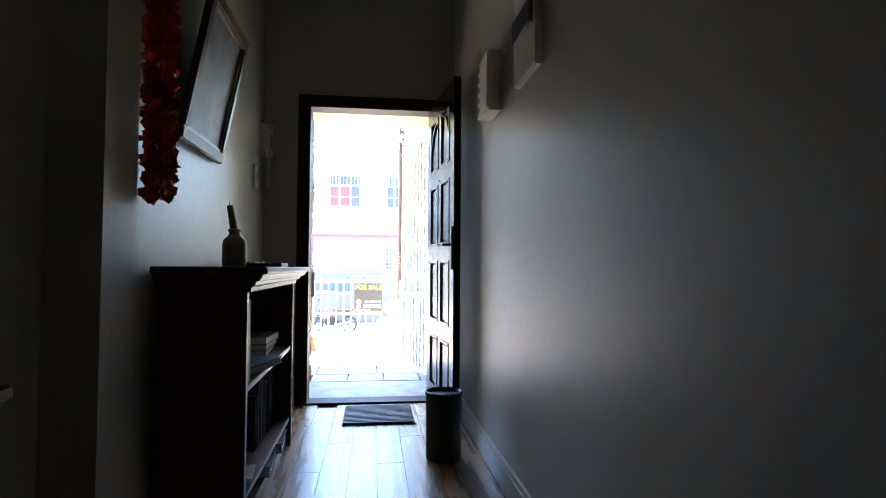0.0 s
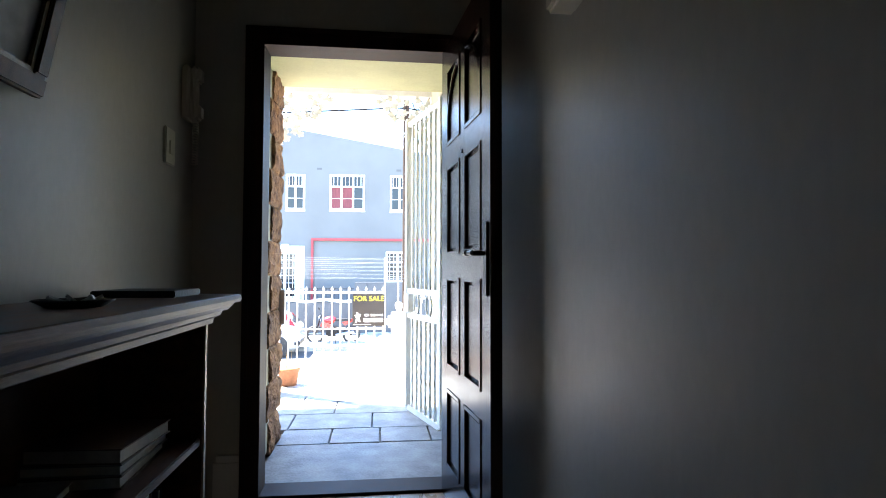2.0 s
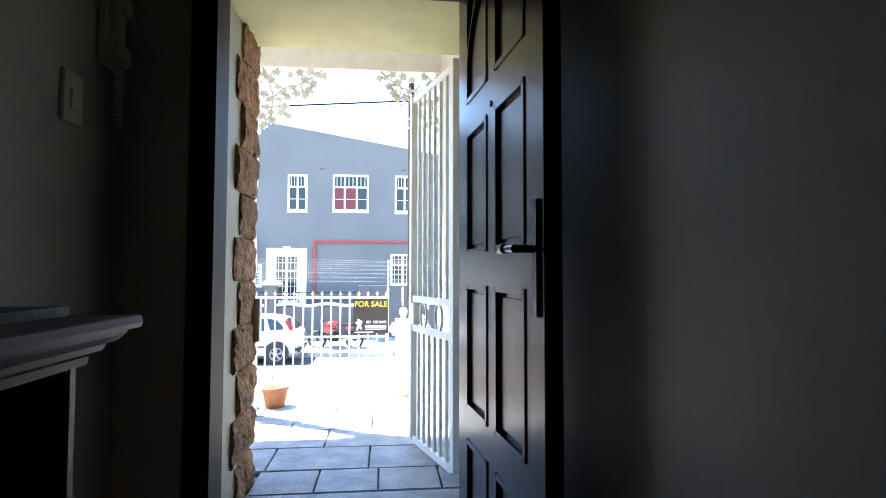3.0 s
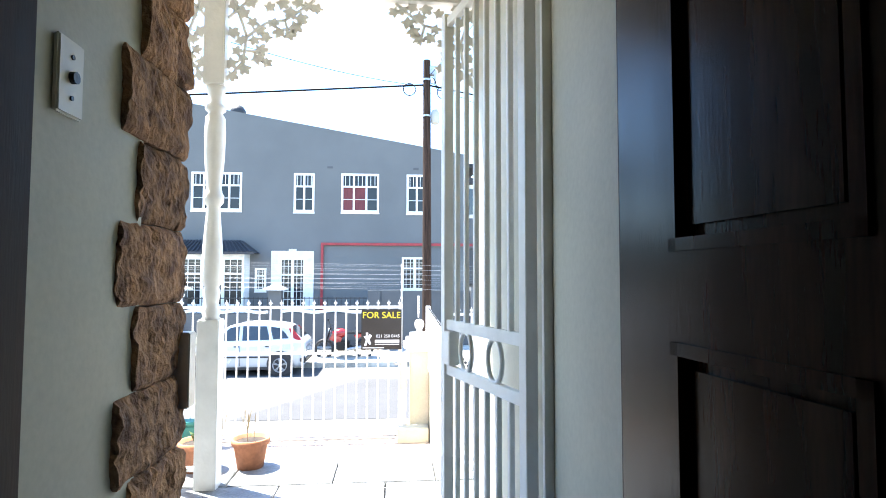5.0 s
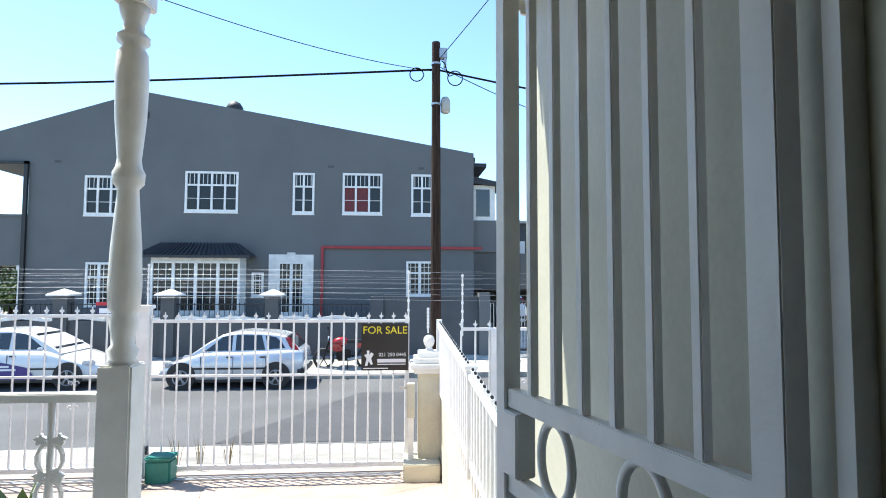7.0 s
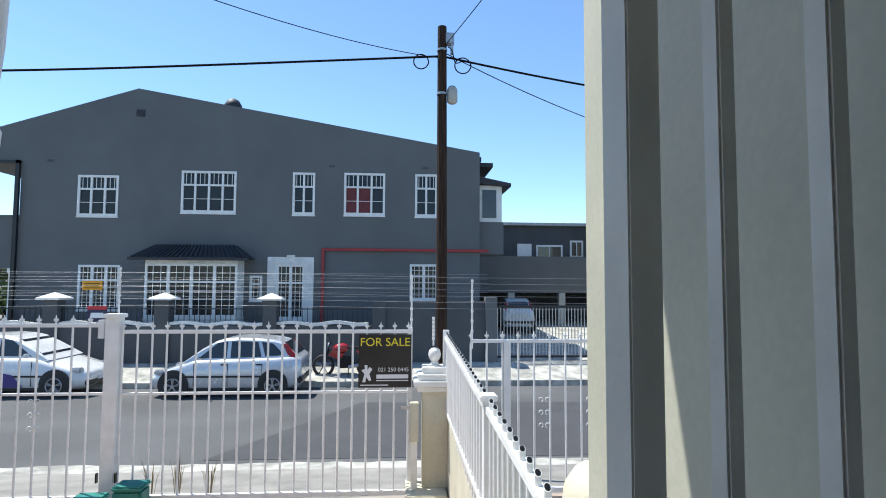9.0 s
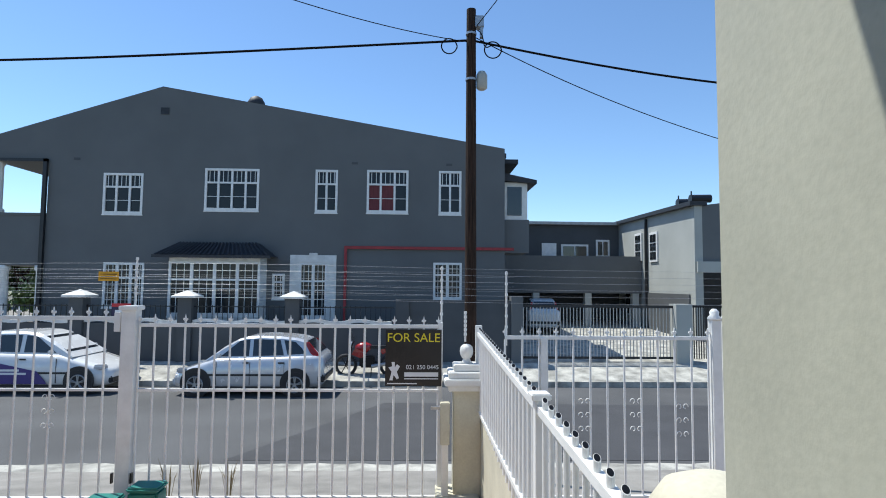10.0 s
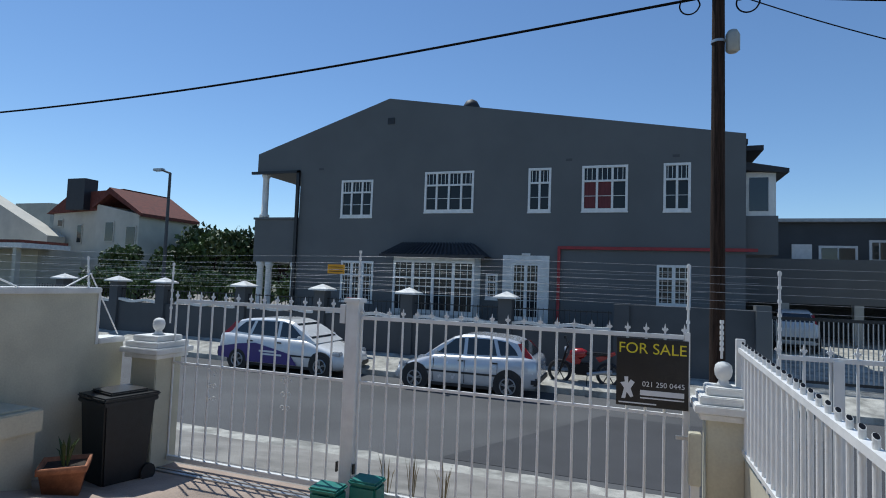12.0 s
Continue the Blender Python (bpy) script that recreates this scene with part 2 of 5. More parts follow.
def wall_with_holes(bm, x0, x1, z0, z1, y0, y1, holes):
    """A wall along x; each hole is (xa, xb, za, zb)."""
    xs = sorted({x0, x1, *[h[0] for h in holes], *[h[1] for h in holes]})
    zs = sorted({z0, z1, *[h[2] for h in holes], *[h[3] for h in holes]})
    full = {}
    for i, (xa, xb) in enumerate(zip(xs, xs[1:])):
        for k, (za, zb) in enumerate(zip(zs, zs[1:])):
            cx, cz = (xa + xb) / 2, (za + zb) / 2
            full[i, k] = not any(h[0] < cx < h[1] and h[2] < cz < h[3] for h in holes)
    made = {}

    def vert(i, k, s):
        if (i, k, s) not in made:
            made[i, k, s] = bm.verts.new((xs[i], (y0, y1)[s], zs[k]))
        return made[i, k, s]
    for (i, k), is_full in full.items():
        if not is_full:
            continue
        for s in (0, 1):
            bm.faces.new([vert(*q, s) for q in ((i, k), (i + 1, k), (i + 1, k + 1), (i, k + 1))])
        for (di, dk), (p, q) in (((-1, 0), ((i, k), (i, k + 1))), ((1, 0), ((i + 1, k), (i + 1, k + 1))), ((0, -1), ((i, k), (i + 1, k))), ((0, 1), ((i, k + 1), (i + 1, k + 1)))):
            if not full.get((i + di, k + dk), False):
                bm.faces.new((vert(*p, 0), vert(*q, 0), vert(*q, 1), vert(*p, 1)))
    return bm


def hoop(bm, x, y, z, ry, rz, r, seg=28, n=8):
    """A closed oval ring of round bar, standing in the plane x."""
    loops = []
    for k in range(seg):
        a = 2 * math.pi * k / seg
        out = Vector((0, math.cos(a), math.sin(a)))
        c = Vector((x, y + ry * math.cos(a), z + rz * math.sin(a)))
        loops.append([bm.verts.new(c + r * (out * math.cos(2 * math.pi * j / n) + Vector((1, 0, 0)) * math.sin(2 * math.pi * j / n))) for j in range(n)])
    for k in range(seg):
        a, b = loops[k], loops[(k + 1) % seg]
        for j in range(n):
            bm.faces.new((a[j], a[(j + 1) % n], b[(j + 1) % n], b[j])).smooth = True


# ---- hall ----
XL, XR, YD = 0.68, 2.03, 4.42
CEIL = 3.1
solid("wall_west", B(XL - 0.2, -3.0, -0.1, XL, YD, CEIL), HALLWALL, "grey-cream painted hall wall", "wall", kind="structure")
solid("wall_east", B(XR, -3.0, -0.1, XR + 0.2, YD, CEIL), HALLWALL, "grey-cream painted hall wall catching door light", "wall", kind="structure")
# Unseen end wall, added so that light enters only by the door.
solid("wall_south", B(XL - 0.2, -3.2, -0.1, XR + 0.2, -3.0, CEIL), HALLWALL, "unseen wall added to close the hall behind the camera", "wall", kind="structure")
solid("hall_nib_wall", B(XL + 0.001, 1.81, 0, 0.811, 2.0, CEIL), HALLWALL, "narrow wall pier of a hall archway", "wall", kind="structure")
solid("ceiling", B(XL - 0.2, -3.2, CEIL, XR + 0.2, YD + 0.12, CEIL + 0.15), HALLCEIL, "plain hall ceiling", "ceiling", kind="structure")
bm = bmesh.new()
wall_with_holes(bm, XL - 0.2, XR + 0.2, -0.1, CEIL, YD, YD + 0.12, [(0.94, 1.96, -0.1, 2.16)])
solid("wall_north", bm, HALLWALL, "hall wall round the front door", "wall", kind="structure")
floor = solid("floor", B(XL - 0.2, -3.2, -0.12, XR + 0.2, YD + 0.0, -0.012), JOINT, "oak laminate hall floor", "floor", kind="structure")
bm = bmesh.new()
box(bm, XR - 0.016, -3.0, 0, XR, YD, 0.11)
box(bm, XR - 0.010, -3.0, 0.11, XR, YD, 0.135)
solid("baseboard", bm, SKIRT, "pale painted skirting board", "skirting", kind="structure")
bm = bmesh.new()
box(bm, XL, 2.0, 0, XL + 0.016, YD, 0.12)
solid("baseboard_west", bm, SKIRT, "pale painted skirting board", "skirting", kind="structure")
bm = bmesh.new()
box(bm, 0.80, YD - 0.03, 0, 0.914, YD, 0.17)
box(bm, 0.81, YD - 0.022, 0.17, 0.914, YD, 0.2)
solid("trim", bm, SKIRT, "painted plinth block beside the door frame", "trim", kind="structure")

# front door frame
fr = thing("door_frame", "dark varnished wooden front door frame", "door frame", kind="structure")
part("jamb", B(0.94, YD - 0.03, 0, 1.0, YD + 0.12, 2.16), JAMBWOOD, fr)
part("jamb", B(1.90, YD - 0.03, 0, 1.96, YD + 0.12, 2.16), JAMBWOOD, fr)
part("head", B(1.0, YD - 0.03, 2.10, 1.90, YD + 0.12, 2.16), JAMBWOOD, fr)
part("sill", B(0.94, YD - 0.02, -0.1, 1.96, YD + 0.14, 0.012), JAMBWOOD, fr)
bm = bmesh.new()
box(bm, 0.915, YD - 0.035, 0, 0.942, YD - 0.001, 2.185)
box(bm, 0.942, YD - 0.035, 2.161, 1.985, YD - 0.001, 2.185)
part("architrave", bm, JAMBWOOD, fr)

# front door leaf, swung in beside the east wall: local x along the leaf from hinge, local y its thickness
door = thing("door_1", "dark varnished eight-panel wooden front door, open", "door", kind="structure", at=(1.857, YD - 0.035, 0.012))
W, H, T = 0.79, 2.08, 0.042
cols = [(0.115, 0.355), (0.435, 0.675)]
rows = [(0.16, 0.50), (0.60, 1.0), (1.10, 1.50), (1.60, 1.95)]
bm = bmesh.new()
holes = [(a, b, c, d) for a, b in cols for c, d in rows]
wall_with_holes(bm, 0, W, 0, H, -T / 2, T / 2, holes)
part("leaf_frame", bm, DARKWOOD, door)
for a, b in cols:
    for k, (c, d) in enumerate(rows):
        bm = bmesh.new()
        box(bm, a, -0.008, c, b, 0.008, d)
        g = 0.028
        for s in (-1, 1):
            prism(bm, [(a + g, c + g), (b - g, c + g), (b - g, d - g), (a + g, d - g)], s * 0.008, s * 0.014, "y")
            for u, v, w_, h_ in ((a, c, b, c + 0.014), (a, d - 0.014, b, d), (a, c, a + 0.014, d), (b - 0.014, c, b, d)):
                box(bm, u, min(s * 0.008, s * (T / 2 + 0.004)), v, w_, max(s * 0.008, s * (T / 2 + 0.004)), h_)
        p = part("panel", bm, DARKWOOD, door)
        if k == 3:
            # curved moulding that arches over the top pair of panels
            bm = bmesh.new()
            lo, hi = (a, b) if a < 0.3 else (b, a)
            prev = None
            for i in range(13):
                u = i / 12
                q = (lo + (hi - lo) * (1 - math.cos(u * math.pi / 2)), -0.018, c + 0.06 + (d - c - 0.08) * math.sin(u * math.pi / 2))
                if prev:
                    tube(bm, prev, q, 0.008, seg=6)
                prev = q
            part("arch_moulding", bm, DARKWOOD, door)
bm = bmesh.new()
box(bm, W - 0.062, -T / 2 - 0.008, 0.94, W - 0.022, -T / 2, 1.20, 0.003)
hp = part("handle_plate", bm, BLACKMETAL, door, "black iron door plate")
bm = bmesh.new()
tube(bm, (W - 0.042, -T / 2 - 0.004, 1.09), (W - 0.042, -T / 2 - 0.05, 1.09), 0.009)
tube(bm, (W - 0.042, -T / 2 - 0.05, 1.09), (W - 0.10, -T / 2 - 0.055, 1.092), 0.010, 0.007)
tube(bm, (W - 0.10, -T / 2 - 0.055, 1.092), (W - 0.155, -T / 2 - 0.055, 1.086), 0.012, 0.004)
part("door_handle", bm, BLACKMETAL, door, "black iron lever handle")
bm = bmesh.new()
tube(bm, (0.395, -T / 2 - 0.004, 1.52), (0.395, -T / 2 + 0.01, 1.52), 0.009)
part("peephole", bm, BLACKMETAL, door)
door.rotation_euler = (0, 0, radians(-84.5))

# book shelf
sh = thing("bookshelf", "low dark brown wooden bookshelf with a moulded top", "bookshelf")
SX0, SX1, SY0, SY1 = 0.72, 1.015, 2.42, 3.535
part("side", B(SX0, SY0, 0, SX1, SY0 + 0.03, 0.89), SHELFWOOD, sh)
part("side", B(SX0, SY1 - 0.03, 0, SX1, SY1, 0.89), SHELFWOOD, sh)
part("back", B(SX0, SY0 + 0.03, 0.05, SX0 + 0.012, SY1 - 0.03, 0.89), SHELFWOOD, sh)
part("edging", B(SX1, SY1 - 0.022, 0, SX1 + 0.004, SY1 - 0.004, 0.875), PALEWOOD, sh, "worn pale front edge")
for z in (0.16, 0.54):
    part("shelf", B(SX0 + 0.012, SY0 + 0.03, z - 0.024, SX1 - 0.004, SY1 - 0.03, z, 0.003), SHELFWOOD, sh)
bm = bmesh.new()
prof = [(0.004, 0.875), (0.014, 0.878), (0.016, 0.893), (0.022, 0.897), (0.032, 0.902), (0.036, 0.914), (0.050, 0.918), (0.060, 0.930), (0.064, 0.938), (0.080, 0.941), (0.083, 0.950), (0.080, 0.963), (0.076, 0.965)]
rings = [[bm.verts.new(p) for p in ((SX0, SY0 - o, z), (SX1 + o, SY0 - o, z), (SX1 + o, SY1 + o, z), (SX0, SY1 + o, z))] for o, z in prof]
for a, b in zip(rings, rings[1:]):
    for k in range(4):
        bm.faces.new((a[k], a[(k + 1) % 4], b[(k + 1) % 4], b[k]))
bm.faces.new(rings[0][::-1])
bm.faces.new(rings[-1])
part("top", bm, SHELFWOOD, sh, "moulded dark wooden top")
part("plinth", B(SX0, SY0 + 0.03, 0, SX1 - 0.02, SY1 - 0.03, 0.05), SHELFWOOD, sh)
TOPZ = 0.966


def book(x, y, z, dx, dy, dz, cover, label, rot=0, tilt=0):
    """A book lying flat; rot turns it, tilt leans it."""
    b = thing("book", label, "book", "books on the shelf")
    part("page_block", B(0.003, 0.004, 0.003, dx - 0.005, dy - 0.004, dz - 0.003), PAPER, b, "pale page edges")
    bm = bmesh.new()
    box(bm, 0, 0, 0, dx, dy, 0.003)
    box(bm, 0, 0, dz - 0.003, dx, dy, dz)
    box(bm, 0, 0, 0.003, 0.003, dy, dz - 0.003)
    part("cover", bm, cover, b)
    b.matrix_world = pose(x, y, z, tilt, 0, rot)
    return b


for k, (cv, dz) in enumerate(((BOOKBROWN, 0.03), (BOOKGREY, 0.025), (BOOKBROWN, 0.035))):
    book(0.74, 3.10 + 0.01 * k, 0.541 + [0, 0.031, 0.057][k], 0.22, 0.30 - 0.02 * k, dz, cv, "large brown book lying flat in a stack", 3 - 3 * k)
book(0.76, 2.72, 0.541, 0.23, 0.30, 0.03, BOOKBLUE, "blue book lying flat on the shelf", -14)
book(0.74, 2.72, 0.572, 0.2, 0.28, 0.022, BOOKGREY, "grey book lying on a blue book", 8)
for k in range(7):
    cv = (BOOKBLACK, BOOKBROWN, BOOKBLUE, BOOKGREY)[k % 4]
    h = 0.24 + 0.02 * (k * 7 % 4)
    b = book(0.75, 2.95 + 0.072 * k, 0.162, 0.2, h, 0.03 + 0.006 * (k % 3), cv, "upright book on the lower shelf", 0, 90)
book(0.80, 2.55, 0.162, 0.21, 0.16, 0.012, PAPER, "pale booklet lying on the lower shelf", 6)
fb = thing("box_file", "black box file with a white spine on the shelf", "file box")
part("case", B(0.80, 2.47, 0.541, 1.0, 2.55, 0.845, 0.004), BOOKBLACK, fb)
part("spine_label", B(1.0, 2.478, 0.545, 1.003, 2.542, 0.84), PAPER, fb, "white paper spine")
for y, z in ((3.22, 0.05), (2.9, 0.05)):
    book(0.82, y, z + 0.001, 0.2, 0.26, 0.045, BOOKBLUE, "blue folder lying under the bottom shelf", 4)
bt = thing("candle_bottle", "stoneware bottle holding a leaning olive candle", "candle holder")
bm = bmesh.new()
lathe(bm, [(0.040, 0), (0.045, 0.006), (0.046, 0.085), (0.042, 0.105), (0.024, 0.122), (0.020, 0.135), (0.025, 0.139), (0.025, 0.147), (0.017, 0.150)], 0.906, 2.68, TOPZ - 0.001)
part("bottle", bm, GLAZE, bt)
bm = bmesh.new()
tube(bm, (0.906, 2.68, TOPZ + 0.13), (0.890, 2.662, TOPZ + 0.24), 0.015, 0.012, 12)
tube(bm, (0.890, 2.662, TOPZ + 0.238), (0.889, 2.661, TOPZ + 0.252), 0.0015, seg=5)
part("candle", bm, CANDLE, bt, "olive green tapered candle")
tr = thing("shallow_dish", "small dark dish with keys on the shelf top", "dish")
bm = bmesh.new()
lathe(bm, [(0.05, 0), (0.075, 0.014), (0.072, 0.016), (0.048, 0.004)], 0.92, 2.97, TOPZ - 0.001)
part("bowl", bm, BOOKBLACK, tr)
bm = bmesh.new()
for k in range(7):
    a = k * 0.9
    tube(bm, (0.92 + 0.02 * math.cos(a), 2.97 + 0.02 * math.sin(a), TOPZ + 0.006), (0.92 + 0.05 * math.cos(a + 0.5), 2.97 + 0.05 * math.sin(a + 0.5), TOPZ + 0.020), 0.004, seg=6)
part("key", bm, STEEL, tr)
bk = solid("folded_card", B(0.76, 3.36, TOPZ - 0.001, 0.98, 3.58, TOPZ + 0.018, 0.003), BOOKBLACK, "dark folder lying on the shelf top", "folder")

# door mat, umbrella can
mat = thing("door_mat", "black ribbed rubber door mat on the floor", "door mat")
part("base", B(1.27, 3.86, 0.0, 1.72, 4.31, 0.006), RUBBER, mat)
for k in range(15):
    part("rib", B(1.275, 3.868 + k * 0.0295, 0.006, 1.715, 3.886 + k * 0.0295, 0.016, 0.003), RUBBER, mat)
cn = thing("waste_can", "dark round metal bin beside the open door", "bin")
bm = bmesh.new()
lathe(bm, [(0.086, 0), (0.09, 0.012), (0.092, 0.32), (0.096, 0.326), (0.096, 0.338), (0.088, 0.34), (0.086, 0.32)], 1.815, 3.24, 0.0, 28)
part("body", bm, BINBLACK, cn)
bm = bmesh.new()
lathe(bm, [(0.084, 0.29), (0.084, 0.30)], 1.815, 3.24, 0.0, 28)
part("lining", bm, BOOKBLUE, cn)

# pictures, boxes on the walls
pf = thing("framed_picture", "framed faded print in a moulded dark frame, tilted from the wall", "picture")
bm = bmesh.new()
PW, PH = 0.58, 0.62
for a in ((-PW / 2, 0, -PH / 2, PW / 2, 0.03, -PH / 2 + 0.05), (-PW / 2, 0, PH / 2 - 0.05, PW / 2, 0.03, PH / 2), (-PW / 2, 0, -PH / 2 + 0.05, -PW / 2 + 0.05, 0.03, PH / 2 - 0.05), (PW / 2 - 0.05, 0, -PH / 2 + 0.05, PW / 2, 0.03, PH / 2 - 0.05)):
    box(bm, *a, bevel=0.006)
part("frame", bm, SHELFWOOD, pf)
bm = bmesh.new()
for a in ((-PW / 2 + 0.05, 0, -PH / 2 + 0.05, PW / 2 - 0.05, 0.022, -PH / 2 + 0.062), (-PW / 2 + 0.05, 0, PH / 2 - 0.062, PW / 2 - 0.05, 0.022, PH / 2 - 0.05), (-PW / 2 + 0.05, 0, -PH / 2 + 0.062, -PW / 2 + 0.062, 0.022, PH / 2 - 0.062), (PW / 2 - 0.062, 0, -PH / 2 + 0.062, PW / 2 - 0.05, 0.022, PH / 2 - 0.062)):
    box(bm, *a)
part("inner_moulding", bm, PALEWOOD, pf, "pale worn inner moulding")
part("print", B(-PW / 2 + 0.05, 0.006, -PH / 2 + 0.05, PW / 2 - 0.05, 0.012, PH / 2 - 0.05), PRINT, pf, "faded grey print under glass")
pf.matrix_world = pose(XL + 0.065, 2.92, 1.77, 0, 0, -90) @ pose(0, 0, 0, -11, 0, 0)
gl = thing("paper_garland", "red paper flower garland hanging on the wall pier", "garland")
bm = bmesh.new()
rnd = random.Random(4)
for k in range(900):
    z = 1.16 + 0.95 * rnd.random()
    a = rnd.random() * 6.283
    r = 0.042 * (0.5 + 0.5 * rnd.random())
    c = Vector((0.84 + r * math.cos(a), 2.07 + r * math.sin(a), z))
    m = Matrix.Translation(c) @ Euler((rnd.random() * 6, rnd.random() * 6, rnd.random() * 6)).to_matrix().to_4x4()
    s = 0.020
    vs = [bm.verts.new(m @ Vector(p)) for p in ((-s, 0, 0), (-s * 0.4, s * 0.7, 0.006), (s * 0.8, s * 0.5, 0), (s, -s * 0.3, 0.008), (0, -s * 0.9, 0))]
    bm.faces.new(vs)
part("petals", bm, REDPAPER, gl)
bm = bmesh.new()
tube(bm, (0.84, 2.07, 1.18), (0.84, 2.07, 2.3), 0.003, seg=6)
tube(bm, (0.84, 2.07, 2.3), (0.80, 1.99, 2.32), 0.003, seg=6)
part("string", bm, REDPAPER, gl)
DZ = 0.20
ic = thing("intercom_handset", "ivory wall intercom with a coiled cord", "intercom")
part("cradle", B(XL, 4.25, 1.50 + DZ, XL + 0.03, 4.34, 1.74 + DZ, 0.008), IVORY, ic)
bm = bmesh.new()
box(bm, XL + 0.03, 4.265, 1.50 + DZ, XL + 0.055, 4.325, 1.74 + DZ, 0.01)
box(bm, XL + 0.05, 4.265, 1.67 + DZ, XL + 0.075, 4.325, 1.735 + DZ, 0.01)
box(bm, XL + 0.05, 4.265, 1.505 + DZ, XL + 0.075, 4.325, 1.57 + DZ, 0.01)
part("handset", bm, IVORY, ic, "ivory curved handset")
cable("cord", [(XL + 0.05 + 0.014 * math.cos(k * 1.5), 4.29 + 0.02 * math.sin(k * 1.5), 1.50 + DZ - 0.0028 * k) for k in range(70)], 0.0035, IVORY, ic)
sw = thing("light_switch", "ivory plastic light switch plate", "switch")
part("plate", B(XL, 4.06, 1.47, XL + 0.012, 4.16, 1.62, 0.004), IVORY, sw)
part("rocker", B(XL + 0.012, 4.09, 1.51, XL + 0.018, 4.13, 1.57, 0.003), IVORY, sw)
ab = thing("alarm_box", "ivory plastic box on the hall wall", "wall box")
part("case", B(XR - 0.075, 2.86, 1.69, XR, 3.10, 1.97, 0.01), IVORY, ab)
for k in range(5):
    part("vent", B(XR - 0.0765, 3.04, 1.72 + 0.05 * k, XR - 0.075, 3.065, 1.745 + 0.05 * k), BOOKBLACK, ab)
fbx = thing("fuse_board", "open ivory distribution board on the hall wall", "fuse box")
part("panel", B(XR - 0.03, 2.25, 1.68, XR, 2.55, 2.2, 0.006), IVORY, fbx)
part("breaker_strip", B(XR - 0.045, 2.28, 1.84, XR - 0.03, 2.52, 1.93, 0.003), BOOKBLACK, fbx, "black breaker switches")
cab = thing("low_cabinet", "low brown wooden cabinet in the hall corner", "cabinet")
part("body", B(XL, 1.15, 0, XL + 0.10, 1.50, 0.72), SHELFWOOD, cab)
part("top", B(XL, 1.13, 0.72, XL + 0.12, 1.52, 0.75, 0.006), SHELFWOOD, cab)

# ---- entrance recess and porch ----
PFY = 7.12
solid("porch_floor", B(-3.2, YD + 0.0, -0.9, XR + 0.3, PFY, -0.03), CONCRETE, "grey porch base", "floor", kind="structure")
bm = bmesh.new()
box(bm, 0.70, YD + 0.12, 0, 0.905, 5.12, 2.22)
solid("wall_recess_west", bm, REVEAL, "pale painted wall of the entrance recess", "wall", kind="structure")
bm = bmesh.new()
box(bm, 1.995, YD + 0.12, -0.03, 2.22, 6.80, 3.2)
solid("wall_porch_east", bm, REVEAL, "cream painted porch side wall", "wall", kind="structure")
solid("ceiling_recess", B(0.70, YD + 0.12, 2.22, 2.0, 5.36, 3.2), GREENCEIL, "lime-cream painted recess ceiling", "ceiling", kind="structure")
solid("wall_front", B(-3.6, 5.16, -0.03, 0.70, 5.36, 3.2), CREAM, "cream house front wall", "wall", kind="structure")
solid("porch_ceiling", B(-3.6, 5.36, 2.86, 2.22, 6.84, 3.0), WHITE, "white boarded porch ceiling", "ceiling", kind="structure")
solid("porch_beam", B(-3.6, 6.66, 2.60, 1.995, 6.78, 2.86), WHITE, "white painted porch beam", "beam", kind="structure")
solid("house_roof", B(-3.8, -3.4, 3.25, 2.4, 6.88, 3.4), ROOFDARK, "house roof slab", "roof", kind="structure")
solid("house_side", B(-3.8, -3.2, -0.9, -3.6, 5.36, 3.25), CREAM, "plain house side wall", "wall", kind="structure")

# recess socket, door bell
sk = thing("bell_push_plate", "white plastic wall plate with a round push", "wall plate")
part("plate", B(0.905, 4.74, 1.39, 0.917, 4.825, 1.54, 0.004), IVORY, sk)
bm = bmesh.new()
tube(bm, (0.917, 4.783, 1.465), (0.927, 4.783, 1.465), 0.012)
part("push", bm, BLACKMETAL, sk)
for z in (1.425, 1.505):
    bm = bmesh.new()
    tube(bm, (0.917, 4.783, z), (0.920, 4.783, z), 0.005)
    part("screw", bm, BLACKMETAL, sk)
ib = thing("door_intercom", "grey metal intercom panel on the stone corner", "intercom")
part("case", B(0.855, 5.36, 0.70, 0.945, 5.415, 0.92, 0.004), STEEL, ib)
part("face", B(0.865, 5.415, 0.72, 0.935, 5.419, 0.90), BINBLACK, ib)

# security gate swung outwards against the porch wall
sg = thing("security_gate", "white steel bar security gate, swung open", "gate")
GX, GY0, GY1 = 1.90, 5.30, 5.995


def gbar(name, y0, z0, y1, z1, th=0.012):
    part(name, B(GX - th, y0, z0, GX + th, y1, z1, 0.002), WHITE, sg)


gbar("stile", GY0, 0.03, GY0 + 0.045, 2.18, 0.02)
gbar("stile", GY1 - 0.04, 0.03, GY1, 2.18, 0.02)
for z in (0.03, 0.71, 0.89, 2.14):
    gbar("rail", GY0 + 0.045, z - 0.018, GY1 - 0.04, z + 0.022)
for k in range(6):
    y = GY0 + 0.045 + (GY1 - GY0 - 0.085) * (k + 1) / 7
    gbar("bar", y - 0.009, 0.912, y + 0.009, 2.122, 0.009)
    gbar("bar", y - 0.009, 0.052, y + 0.009, 0.692, 0.009)
for y in (5.545, 5.785):
    bm = bmesh.new()
    hoop(bm, GX, y, 0.802, 0.052, 0.074, 0.009)
    part("ring", bm, WHITE, sg)
part("lock_box", B(GX - 0.025, GY1 - 0.10, 0.735, GX + 0.022, GY1 - 0.041, 0.868, 0.003), WHITE, sg)
